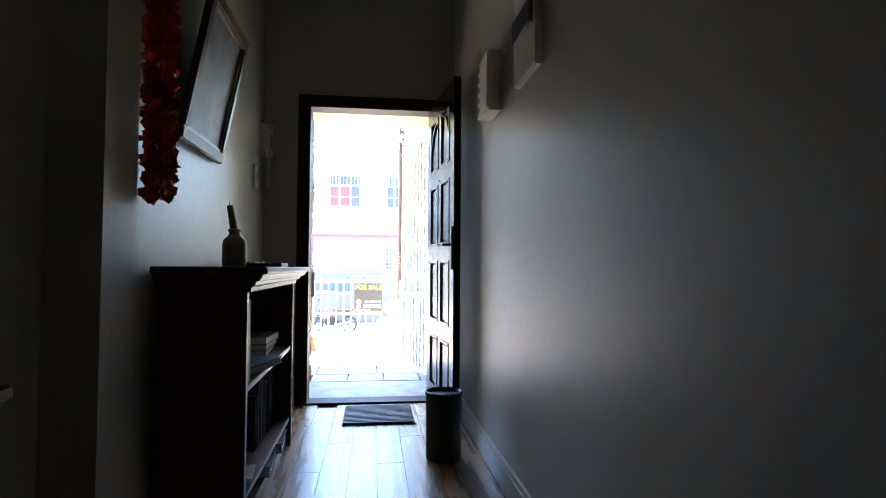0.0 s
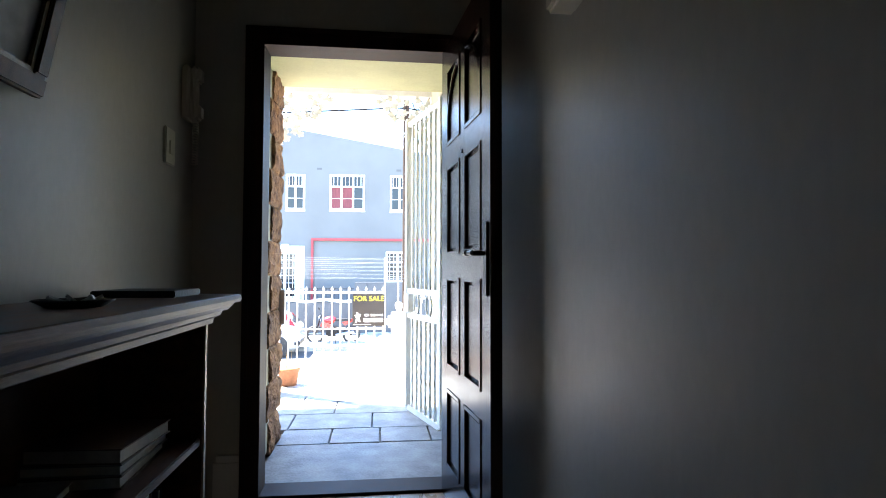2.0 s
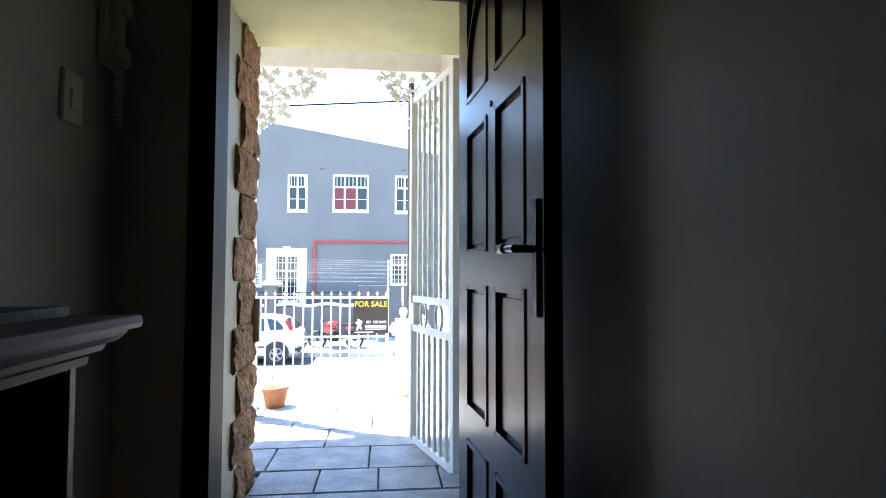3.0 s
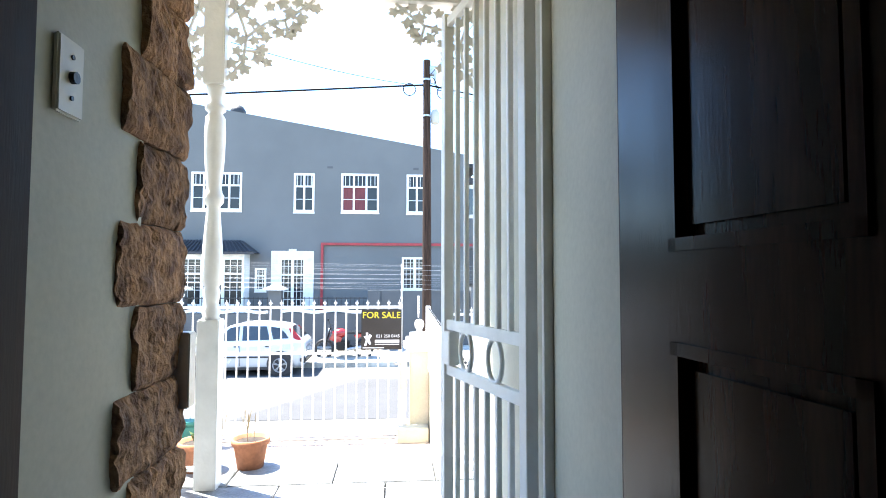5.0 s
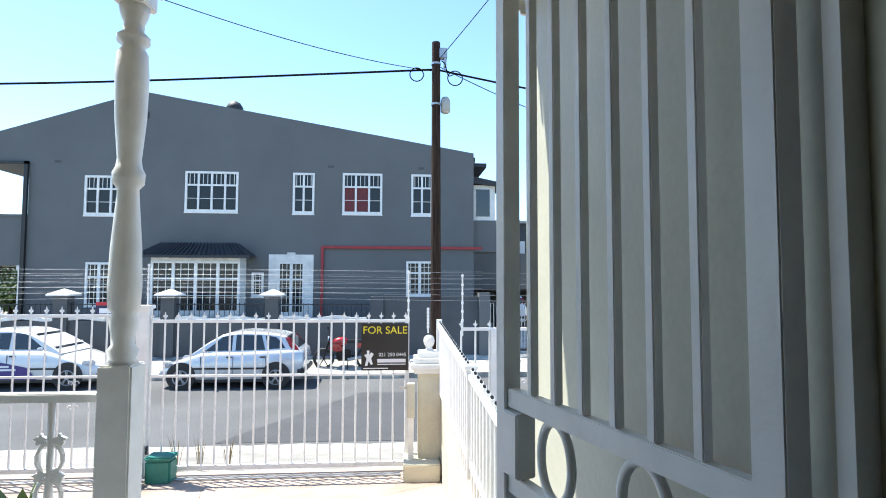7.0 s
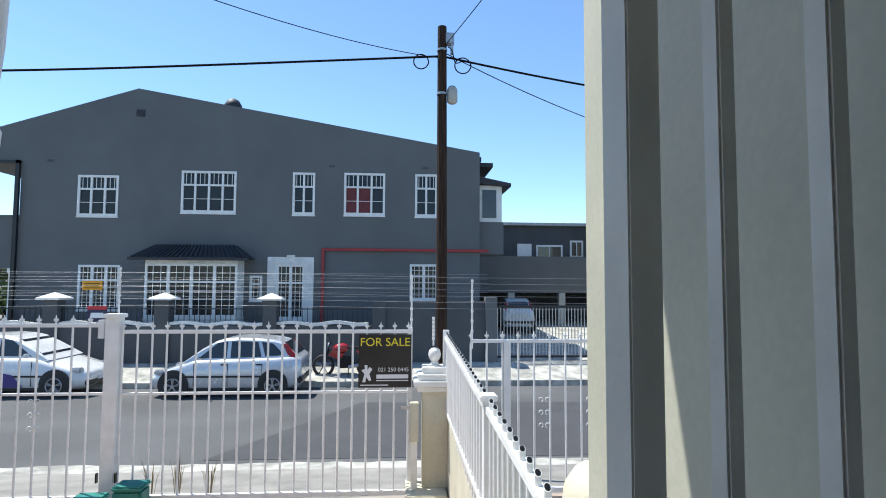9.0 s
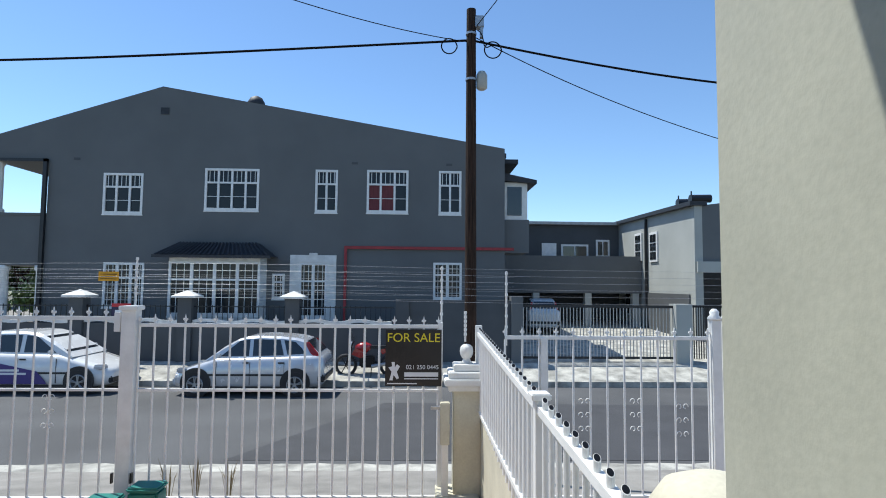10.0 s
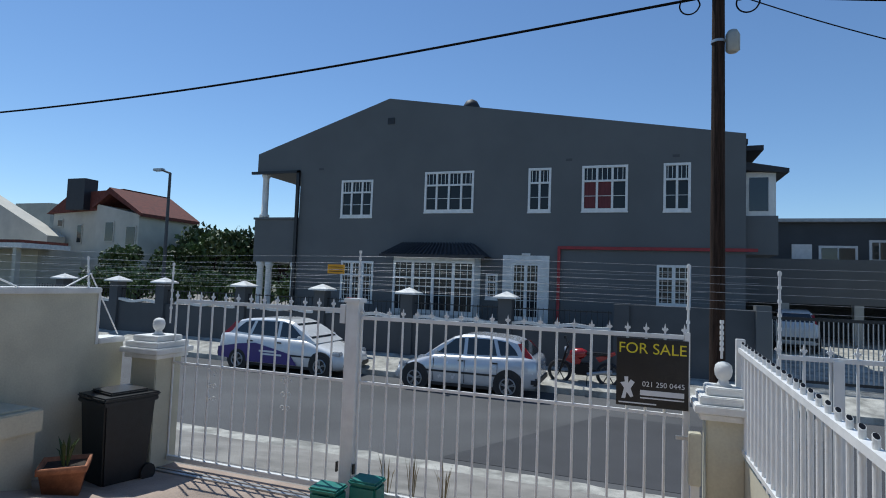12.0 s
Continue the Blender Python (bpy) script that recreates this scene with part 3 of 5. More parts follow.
sg.matrix_world = pose(1.945, GY0, 0, 0, 0, 16.5) @ pose(-GX, -GY0, 0)
bm = bmesh.new()
box(bm, 1.968, 5.25, 0.0, 1.995, 5.275, 2.22)
solid("gate_post", bm, WHITE, "white steel gate jamb fixed to the wall", "post")

# turned porch post with cast leaf brackets
pp = thing("porch_post", "white turned timber porch post", "post")
PX, PY = 0.578, 6.70
part("base_block", B(PX - 0.055, PY - 0.055, -0.03, PX + 0.055, PY + 0.055, 0.86, 0.006), WHITE, pp)
bm = bmesh.new()
lathe(bm, [(0.052, 0.86), (0.04, 0.875), (0.05, 0.905), (0.036, 0.925), (0.038, 0.96), (0.045, 1.0), (0.036, 1.03), (0.05, 1.05), (0.053, 1.12), (0.049, 1.25), (0.036, 1.42), (0.034, 1.455), (0.05, 1.475), (0.052, 1.51), (0.042, 1.53), (0.038, 1.56), (0.050, 1.70), (0.054, 1.84), (0.05, 1.93), (0.035, 1.955), (0.053, 1.972), (0.053, 1.992), (0.033, 2.01), (0.034, 2.04), (0.046, 2.07), (0.05, 2.10)], PX, PY, 0, 24)
part("turning", bm, WHITE, pp)
part("top_block", B(PX - 0.055, PY - 0.055, 2.10, PX + 0.055, PY + 0.055, 2.60, 0.006), WHITE, pp)


def leaf_shape(bm, cx, cz, y, s, ang):
    pts = []
    for k in range(32):
        a = ang + math.pi * 2 * k / 32
        r = s * (0.76 + 0.17 * math.cos(5 * (a - ang)) + 0.10 * math.cos(9 * (a - ang) + 1))
        pts.append((cx + r * math.cos(a), cz + r * math.sin(a) * 0.9))
    prism(bm, pts, y - 0.006, y + 0.006, "y")


def bracket(x, sx, label):
    b = thing("leaf_bracket", label, "bracket", "porch brackets")
    bm = bmesh.new()
    r_ = random.Random(7)
    bx, bz = x + sx * 0.055, 2.60
    stems = [[(0, -0.46), (0.08, -0.36), (0.10, -0.22), (0.06, -0.10), (0.02, 0)], [(0.10, -0.22), (0.20, -0.14), (0.30, -0.12), (0.40, -0.05), (0.46, -0.0)], [(0.0, -0.12), (0.07, -0.05), (0.14, 0.0)], [(0.10, -0.30), (0.17, -0.30), (0.20, -0.36)], [(0.30, -0.12), (0.32, -0.2)]]
    for st in stems:
        for p, q in zip(st, st[1:]):
            tube(bm, (bx + sx * p[0], PY, bz + p[1]), (bx + sx * q[0], PY, bz + q[1]), 0.009, seg=6)
    part("stem", bm, WHITE, b)
    for u, v in ((0.03, -0.44), (0.09, -0.40), (0.16, -0.34), (0.21, -0.36), (0.05, -0.30), (0.14, -0.24), (0.20, -0.22), (0.24, -0.14), (0.27, -0.19), (0.33, -0.20), (0.33, -0.08), (0.39, -0.11), (0.42, -0.04), (0.47, -0.05), (0.13, -0.14), (0.03, -0.20), (0.02, -0.37), (0.08, -0.34), (0.18, -0.29), (0.07, -0.24), (0.17, -0.18), (0.08, -0.09), (0.03, -0.05), (0.12, -0.03), (0.29, -0.03), (0.36, -0.16), (0.37, -0.02), (0.22, -0.05)):
        bm = bmesh.new()
        leaf_shape(bm, bx + sx * u, bz + v, PY, 0.034 + 0.012 * r_.random(), r_.random() * 6)
        part("leaf", bm, WHITE, b)
    return b


bracket(PX, 1, "white cast-metal vine leaf porch bracket")
bracket(PX, -1, "white cast-metal vine leaf porch bracket")
bracket(1.995 + 0.055, -1, "white cast-metal vine leaf bracket at the wall")

pr = thing("porch_railing", "white cast-iron porch railing with leaf balusters", "railing")
part("top_rail", B(-3.2, PY - 0.02, 0.735, PX - 0.055, PY + 0.02, 0.765, 0.004), WHITE, pr)
part("bottom_rail", B(-3.2, PY - 0.015, 0.08, PX - 0.055, PY + 0.015, 0.10), WHITE, pr)
for k in range(9):
    x = PX - 0.22 - 0.36 * k
    bm = bmesh.new()
    lathe(bm, [(0.012, 0.10), (0.014, 0.2), (0.02, 0.22), (0.012, 0.25), (0.016, 0.4), (0.01, 0.5), (0.012, 0.735)], x, PY, 0, 8)
    for zc in (0.18, 0.30, 0.43, 0.55):
        for sx in (-1, 1):
            prev = None
            for j in range(8):
                a = j / 7 * math.pi
                q = (x + sx * 0.042 * math.sin(a), PY, zc + 0.05 * -math.cos(a))
                if prev:
                    tube(bm, prev, q, 0.008, seg=5)
                prev = q
            leaf_shape(bm, x + sx * 0.03, zc + 0.06, PY, 0.024, 0.3)
    part("baluster", bm, WHITE, pr)

# ---- ground ----
ZY, ZR = -1.0, -1.66


def sheet(name, prof, x0, x1, mat, label, category):
    """A strip of ground along x with a profile of (y, z)."""
    bm = bmesh.new()
    n_ = 24
    rows_ = [[bm.verts.new((x0 + (x1 - x0) * k / n_, y, z)) for k in range(n_ + 1)] for y, z in prof]
    for a, b in zip(rows_, rows_[1:]):
        for k in range(n_):
            bm.faces.new((a[k], a[k + 1], b[k + 1], b[k]))
    return solid(name, bm, mat, label, category, kind="structure")


sheet("ground", [(-800, -1.9), (30, -1.9), (200, -1.9), (2500, -1.9)], -2500, 2500, GROUND, "dry ground out to the horizon", "ground")
sheet("yard", [(PFY - 0.1, -0.22), (8.2, -0.42), (10.3, -0.96), (11.25, ZY)], -4.05, 2.0, YARD, "sunlit pale concrete front yard", "yard")
sheet("yard_neighbour", [(6.6, -0.5), (9.2, -0.9), (11.25, ZY)], 2.0, 14.0, YARD, "pale neighbouring yard", "yard")
sheet("pavement", [(11.25, ZY - 0.004), (12.4, -1.28), (13.75, -1.50)], -60, 60, CONCRETE, "worn concrete pavement", "pavement")
bm = bmesh.new()
kerb_rows = []
for y, z, wob in ((13.55, -1.48, 0.0), (13.78, -1.488, 0.16), (13.98, -1.505, 0.05), (14.16, -1.545, 0.07), (14.30, -1.60, 0.08), (14.42, ZR - 0.02, 0.10)):
    kerb_rows.append([bm.verts.new((x, y + wob * noise.noise(Vector((x * 1.3, y * 3, 0))) + 0.4 * wob * noise.noise(Vector((x * 5, y, 3))), z + 0.022 * noise.noise(Vector((x * 2.5, y * 4, 5))) * (wob > 0))) for x in [-60, -30, *[-14 + 0.11 * k for k in range(250)], 30, 60]])
for a, b in zip(kerb_rows, kerb_rows[1:]):
    for k in range(len(a) - 1):
        bm.faces.new((a[k], a[k + 1], b[k + 1], b[k])).smooth = True
solid("kerb", bm, KERB, "crumbling pale concrete kerb", "kerb", kind="structure")
sheet("road", [(14.3, ZR), (20.9, ZR)], -120, 120, ASPHALT, "patched grey asphalt street", "road")
bm = bmesh.new()
prism(bm, [(-1.6, 14.7), (9.0, 14.6), (9.0, 18.6), (0.6, 18.9)], ZR + 0.001, ZR + 0.006, "z")
solid("road_patch", bm, PATCH, "darker asphalt repair in the street", "road", kind="structure")
bm = bmesh.new()
box(bm, -60, 20.9, ZR - 0.2, 60, 21.05, ZR + 0.15, 0.01)
solid("kerb_far", bm, KERB, "pale concrete kerb across the street", "kerb", kind="structure")
sheet("pavement_far", [(21.05, ZR + 0.146), (22.45, -1.22), (22.8, -1.2)], -60, 60, KERB, "pale concrete pavement across the street", "pavement")
sheet("garden", [(22.7, -1.19), (24.6, -0.7), (60, -0.7)], -40, 4.3, CONCRETE, "paved ground round the grey house", "ground")
sheet("driveway", [(22.5, -1.21), (26, -0.9), (36, -0.6)], 4.3, 30, KERB, "pale paved driveway", "driveway")
bm = bmesh.new()
box(bm, -3.45, 10.93, ZY - 0.02, 1.55, 10.97, ZY + 0.03)
box(bm, -3.45, 11.02, ZY - 0.02, 1.55, 11.05, ZY + 0.02)
solid("gate_track", bm, STEEL, "steel sliding gate track in the yard", "track")
bm = bmesh.new()
box(bm, -0.2, PFY, -0.6, 1.995, PFY + 0.3, -0.20)
solid("step", bm, CONCRETE, "grey porch step", "step", kind="structure")


# ---- fences and gates ----
def spike(bm, x, y, z, s=1.0):
    prism(bm, [(x - 0.006, z), (x + 0.006, z), (x + 0.008, z + 0.02 * s), (x + 0.024, z + 0.035 * s), (x + 0.018, z + 0.05 * s), (x + 0.009, z + 0.042 * s), (x, z + 0.085 * s), (x - 0.009, z + 0.042 * s), (x - 0.018, z + 0.05 * s), (x - 0.024, z + 0.035 * s), (x - 0.008, z + 0.02 * s)], y - 0.006, y + 0.006, "y")


def fence_panel(name, label, x0, x1, y, zt, zb, step, mid=None, scrolls=()):
    g = thing(name, label, "gate" if "gate" in name else "fence")
    part("top_rail", B(x0, y - 0.016, zt - 0.035, x1, y + 0.016, zt, 0.003), WHITE, g)
    part("bottom_rail", B(x0, y - 0.02, zb, x1, y + 0.02, zb + 0.05, 0.003), WHITE, g)
    if mid is not None:
        part("middle_rail", B(x0, y - 0.013, mid - 0.012, x1, y + 0.013, mid + 0.012), WHITE, g)
    n_ = round((x1 - x0) / step)
    bars = bmesh.new()
    tube(bars, (0, 0, zb + 0.05), (0, 0, zt - 0.035), 0.0105, seg=8)
    bar = mesh_of(bars, "bar", WHITE)
    sp = bmesh.new()
    spike(sp, 0, 0, zt)
    spk = mesh_of(sp, "spike", WHITE)
    for k in range(n_ + 1):
        x = x0 + (x1 - x0) * k / n_
        for nm, me in (("bar", bar), ("spike", spk)):
            o = new(nm, me)
            o.location, o.parent = (x, y, 0), g
    for sx, sz in scrolls:
        bm = bmesh.new()
        for zc in (-0.13, 0.0, 0.13):
            for s_ in (-1, 1):
                prev = None
                for j in range(9):
                    a = j / 8 * 4.6
                    r = 0.035 - 0.02 * j / 8
                    q = (sx + s_ * (0.03 + r * math.cos(a) * 0.8), y - 0.014, sz + zc + r * math.sin(a))
                    if prev:
                        tube(bm, prev, q, 0.004, seg=5)
                    prev = q
        part("scroll", bm, WHITE, g, "small wrought scroll")
    return g


GY = 11.15
fence_panel("sliding_gate", "white steel spiked driveway gate with scrolls", -3.44, -1.36, GY, 0.76, ZY + 0.06, 0.158, -0.02 + 0.1, ((-2.9, -0.12), (-2.0, -0.12)))
gb = fence_panel("yard_gate", "white steel spiked gate beside a sale board", -1.20, 1.60, GY - 0.01, 0.70, ZY + 0.06, 0.142, 0.08)
gp = thing("gate_post", "white square steel post with an electric fence rod", "post")
part("shaft", B(-1.35, GY - 0.06, ZY, -1.22, GY + 0.06, 0.82, 0.004), WHITE, gp)
part("cap", B(-1.37, GY - 0.08, 0.82, -1.20, GY + 0.08, 0.86, 0.006), WHITE, gp)
part("latch", B(-1.42, GY - 0.05, 0.62, -1.36, GY + 0.02, 0.80, 0.004), WHITE, gp)
part("hinge", B(-1.205, GY - 0.07, -0.75, -1.19, GY - 0.04, -0.66), BLACKMETAL, gp)
part("hinge", B(-1.38, GY - 0.07, -0.75, -1.365, GY - 0.04, -0.66), BLACKMETAL, gp)
part("shaft_end", B(1.60, GY - 0.035, ZY, 1.64, GY + 0.02, 0.72), WHITE, gp)


def pillar(x, y, w, zcap, name, label):
    p = thing(name, label, "pillar")
    part("shaft", B(x - w / 2, y - w / 2, ZY - 0.2, x + w / 2, y + w / 2, zcap, 0.008), CREAM, p)
    bm = bmesh.new()
    for o, a, b in ((0.05, 0, 0.05), (0.085, 0.05, 0.11), (0.05, 0.11, 0.17), (0.0, 0.17, 0.23)):
        box(bm, x - w / 2 - o, y - w / 2 - o, zcap + a, x + w / 2 + o, y + w / 2 + o, zcap + b, 0.008)
    part("cap", bm, WHITEMASON, p, "white moulded cap")
    bm = bmesh.new()
    lathe(bm, [(0.066, 0.23), (0.04, 0.25), (0.034, 0.275), (0.044, 0.285), (0.058, 0.31), (0.063, 0.345), (0.056, 0.382), (0.036, 0.402), (0.008, 0.41)], x, y, zcap)
    part("ball", bm, WHITEMASON, p, "white ball finial")
    return p


pillar(1.862, 11.05, 0.25, 0.12, "gate_pillar", "cream masonry gate pillar with a white cap")
pillar(-3.62, 11.10, 0.34, 0.14, "gate_pillar", "cream masonry gate pillar with a white moulded cap")
bx = thing("gate_motor_box", "cream metal lock box on the gate pillar", "lock box")
part("case", B(1.615, 10.86, -0.35, 1.70, 10.96, 0.02, 0.006), CREAM, bx)
part("bolt", B(1.53, 10.90, -0.045, 1.62, 10.93, -0.02), STEEL, bx)
part("stand", B(1.63, 10.88, ZY, 1.69, 10.94, -0.35), WHITEMASON, bx)
solid("footing", B(1.58, 10.7, ZY - 0.1, 1.97, 11.2, -0.80, 0.01), CREAM, "chipped cream pillar footing", "footing")

# low wall with a pipe-ended railing between the yards
lw = bmesh.new()
prism(lw, [(6.80, -0.7), (11.0, -1.2), (11.0, -0.14), (6.80, -0.05)], 1.985, 2.13, "x")
solid("wall_side", lw, CREAM, "cream painted low boundary wall", "wall", kind="structure")
rl = thing("boundary_railing", "white steel railing with open pipe ends on a low wall", "railing")
bm = bmesh.new()
prism(bm, [(6.82, 0.465), (11.08, 0.605), (11.08, 0.64), (6.82, 0.50)], 1.96, 2.0, "x")
part("top_rail", bm, WHITE, rl)
bm = bmesh.new()
prism(bm, [(6.82, 0.0), (11.08, -0.10), (11.08, -0.07), (6.82, 0.03)], 1.965, 1.995, "x")
part("bottom_rail", bm, WHITE, rl)
bm = bmesh.new()
tube(bm, (0, 0, -0.05), (0, 0, 0.705), 0.0125, seg=12)
for v_ in bm.verts:
    if v_.co.z > 0.5:
        v_.co.z += 0.8 * v_.co.y
me_bar = mesh_of(bm, "pipe", WHITE)
bm = bmesh.new()
tube(bm, (0, 0, 0.7055), (0, 0, 0.707), 0.0100, seg=12)
for v_ in bm.verts:
    v_.co.z += 0.8 * v_.co.y
me_hole = mesh_of(bm, "pipe_mouth", BLACKMETAL)
for k in range(35):
    y = 6.9 + k * 0.12
    if abs(y - 8.33) < 0.04:
        continue
    for nm, me in (("pipe", me_bar), ("pipe_mouth", me_hole)):
        o = new(nm, me)
        o.location, o.parent = (1.98, y, -0.165 + 0.0329 * (y - 6.82)), rl
part("post", B(1.955, 8.30, -0.12, 2.005, 8.36, 0.57, 0.003), WHITE, rl)
part("post_cap", B(1.935, 8.28, 0.57, 2.025, 8.38, 0.60, 0.006), WHITE, rl)
part("post", B(1.95, 11.06, -0.5, 2.01, 11.12, 0.70, 0.003), WHITE, rl)
bm = bmesh.new()
lathe(bm, [(0.20, -1.2), (0.20, 0.36), (0.19, 0.43), (0.15, 0.49), (0.08, 0.52), (0.01, 0.53)], 2.32, 7.45, 0, 24)
solid("rounded_pier", bm, CREAM, "cream rounded masonry pier beyond the railing", "pier")
fence_panel("street_fence", "white steel spiked fence of the next yard", 2.24, 4.22, GY, 0.60, ZY + 0.05, 0.17, None, ((3.0, -0.15), (3.5, -0.15), (3.95, -0.2)))
fence_panel("street_fence", "white steel spiked fence of the next yard", 4.50, 8.4, GY, 0.62, ZY + 0.05, 0.17, None, ((4.75, -0.15), (5.2, -0.15)))
nb = thing("fence_post", "paired white steel posts with rounded caps", "post")
for x in (4.29, 4.42):
    part("shaft", B(x - 0.045, GY - 0.045, ZY, x + 0.045, GY + 0.045, 0.76, 0.004), WHITE, nb)
    bm = bmesh.new()
    lathe(bm, [(0.06, 0.76), (0.065, 0.78), (0.04, 0.81), (0.045, 0.84), (0.02, 0.87)], x, GY, 0, 14)
    part("cap", bm, WHITE, nb)
solid("fence_rail_post", B(2.58, GY - 0.03, ZY, 2.65, GY + 0.03, 0.58, 0.003), WHITE, "white square fence post", "post")

# left boundary wall, bin, pots
bm = bmesh.new()
box(bm, -4.2, 5.4, -1.1, -4.0, 10.66, 0.80)
box(bm, -4.2, 10.66, -1.1, -4.0, 11.0, 0.28)
solid("wall_boundary", bm, CREAM, "cream painted boundary wall", "wall", kind="structure")
bm = bmesh.new()
box(bm, -4.23, 5.4, 0.80, -3.97, 10.69, 0.86, 0.01)
box(bm, -4.21, 10.661, 0.28, -3.99, 10.69, 0.80)
box(bm, -4.23, 10.69, 0.28, -3.97, 11.0, 0.34, 0.01)
solid("wall_coping", bm, WHITEMASON, "white wall coping", "coping", kind="structure")
bn = thing("wheelie_bin", "black plastic wheelie bin beside the wall", "bin", at=(-3.52, 10.58, ZY - 0.005))
bm = bmesh.new()
lo = [(-0.22, -0.25), (0.22, -0.25), (0.22, 0.25), (-0.22, 0.25)]
a = [bm.verts.new((x, y, 0.03)) for x, y in lo]
b = [bm.verts.new((x * 1.22, y * 1.2, 0.86)) for x, y in lo]
bm.faces.new(a[::-1]); bm.faces.new(b)
for k in range(4):
    bm.faces.new((a[k], a[(k + 1) % 4], b[(k + 1) % 4], b[k]))
bmesh.ops.bevel(bm, geom=list(bm.edges), offset=0.02, segments=2, affect="EDGES")
part("tub", bm, BINBLACK, bn)
part("rim", B(-0.29, -0.32, 0.84, 0.29, 0.32, 0.89, 0.01), BINBLACK, bn)
bm = bmesh.new()
box(bm, -0.30, -0.33, 0.89, 0.30, 0.34, 0.93, 0.015)
box(bm, -0.22, -0.22, 0.93, 0.22, 0.24, 0.965, 0.015)
part("lid", bm, BINBLACK, bn, "black domed lid")
for s in (-0.24, 0.24):
    bm = bmesh.new()
    tube(bm, (s - 0.025, 0.26, 0.09), (s + 0.025, 0.26, 0.09), 0.09, seg=16)
    part("wheel", bm, RUBBER, bn)
bn.rotation_euler, bn.scale = (0, 0, radians(-12)), (0.82, 0.82, 0.93)
bm = bmesh.new()
box(bm, -4.0, 8.2, -1.0, -3.60, 9.85, -0.33, 0.01)
box(bm, -4.0, 8.2, -0.36, -3.56, 9.88, -0.17, 0.012)
box(bm, -4.0, 8.26, -0.17, -3.62, 9.82, -0.15, 0.008)
solid("planter_wall", bm, CREAM, "cream masonry planter box", "planter")


def plant(name, label, x, y, z, mat, n_, h, w, seed, leaf=0.05):
    r_ = random.Random(seed)
    p = thing(name, label, "plant")
    for k in range(n_):
        bm = bmesh.new()
        a, t = r_.random() * 6.283, r_.random()
        tip = Vector((x + w * (0.4 + t) * math.cos(a), y + w * (0.4 + t) * math.sin(a), z + h * (0.5 + 0.5 * r_.random())))
        base = Vector((x + 0.02 * math.cos(a), y + 0.02 * math.sin(a), z))
        mid = (base + tip) / 2 + Vector((0, 0, h * 0.18))
        side = Vector((-math.sin(a), math.cos(a), 0)) * leaf * 0.5
        v = [bm.verts.new(q) for q in (base - side * 0.4, base + side * 0.4, mid + side, mid - side, tip)]
        bm.faces.new((v[0], v[1], v[2], v[3])); bm.faces.new((v[3], v[2], v[4]))
        part("leaf", bm, mat, p)
    return p


def pot(x, y, z, r, h, label, square=False):
    p = thing("plant_pot", label, "plant pot", "yard pots")
    bm = bmesh.new()
    lathe(bm, [(r * 0.68, 0), (r * 0.95, h * 0.82), (r * 1.06, h * 0.83), (r * 1.08, h), (r * 0.95, h), (r * 0.9, h * 0.88)], x, y, z, 4 if square else 24)
    part("body", bm, TERRACOTTA, p)
    bm = bmesh.new()
    lathe(bm, [(r * 0.9, h * 0.86), (r * 0.88, h * 0.9)], x, y, z, 4 if square else 24)
    part("soil", bm, SOIL, p)
    return p


pot(-3.36, 9.95, -0.92, 0.24, 0.31, "square brick-red pot beside the planter", True)
plant("aloe", "spiky dull green aloe in the pot", -3.36, 9.95, -0.65, LEAF, 9, 0.30, 0.08, 3, 0.03)
for x, y, r in ((0.72, 7.0, 0.10), (0.44, 6.97, 0.105), (0.17, 6.95, 0.09)):
    pot(x, y, -0.03, r, 0.19, "round terracotta pot on the porch edge")
plant("twig_plant", "dry twiggy seedling in a pot", 0.72, 7.0, 0.14, LEAFDRY, 5, 0.2, 0.03, 5, 0.008)
plant("pot_plant", "small green pot plant", 0.44, 6.97, 0.14, LEAF, 8, 0.1, 0.05, 6, 0.03)
plant("leafy_plant", "broad-leaved green plant behind the porch railing", 0.12, 6.93, 0.14, LEAF, 16, 0.28, 0.09, 8, 0.07)
plant("leafy_plant", "yellow-green strap-leaved plant behind the railing", -0.3, 6.95, -0.03, LEAF, 22, 0.4, 0.14, 9, 0.06)
for k, (x, y) in enumerate(((-1.27, 10.78), (-0.98, 10.95))):
    tb = thing("teal_box", "teal plastic box at the gate foot", "box")
    part("body", B(x - 0.13, y - 0.1, ZY, x + 0.13, y + 0.1, ZY + 0.2 + 0.05 * k, 0.02), TEAL, tb)
    part("lid", B(x - 0.14, y - 0.11, ZY + 0.2 + 0.05 * k, x + 0.14, y + 0.11, ZY + 0.24 + 0.05 * k, 0.015), TEAL, tb)
for x, y in ((-0.75, 11.45), (-0.45, 11.5), (-1.0, 11.42)):
    plant("weed", "dry weeds in the pavement by the gate", x, y, -1.06, LEAFDRY, 12, 0.45, 0.10, int(x * 10) + 40, 0.012)

# sale board hung on the gate
sb = thing("sale_board", "black for-sale board with yellow words on the gate", "sign")
BX0, BX1, BZ0, BZ1, BY = 1.10, 1.63, 0.125, 0.655, 11.115
part("board", B(BX0, BY - 0.004, BZ0, BX1, BY + 0.004, BZ1), SIGNBLACK, sb)
cx = (BX0 + BX1) / 2
words("heading", "FOR SALE", 0.118, pose(cx, BY - 0.007, 0.54, 90, 0, 0), YELLOW, sb)
words("number", "021 250 0445", 0.056, pose(cx + 0.085, BY - 0.007, 0.285, 90, 0, 0), SIGNWHITE, sb)
part("name_bar", B(1.28, BY - 0.007, 0.215, 1.60, BY - 0.0045, 0.255), SIGNWHITE, sb)
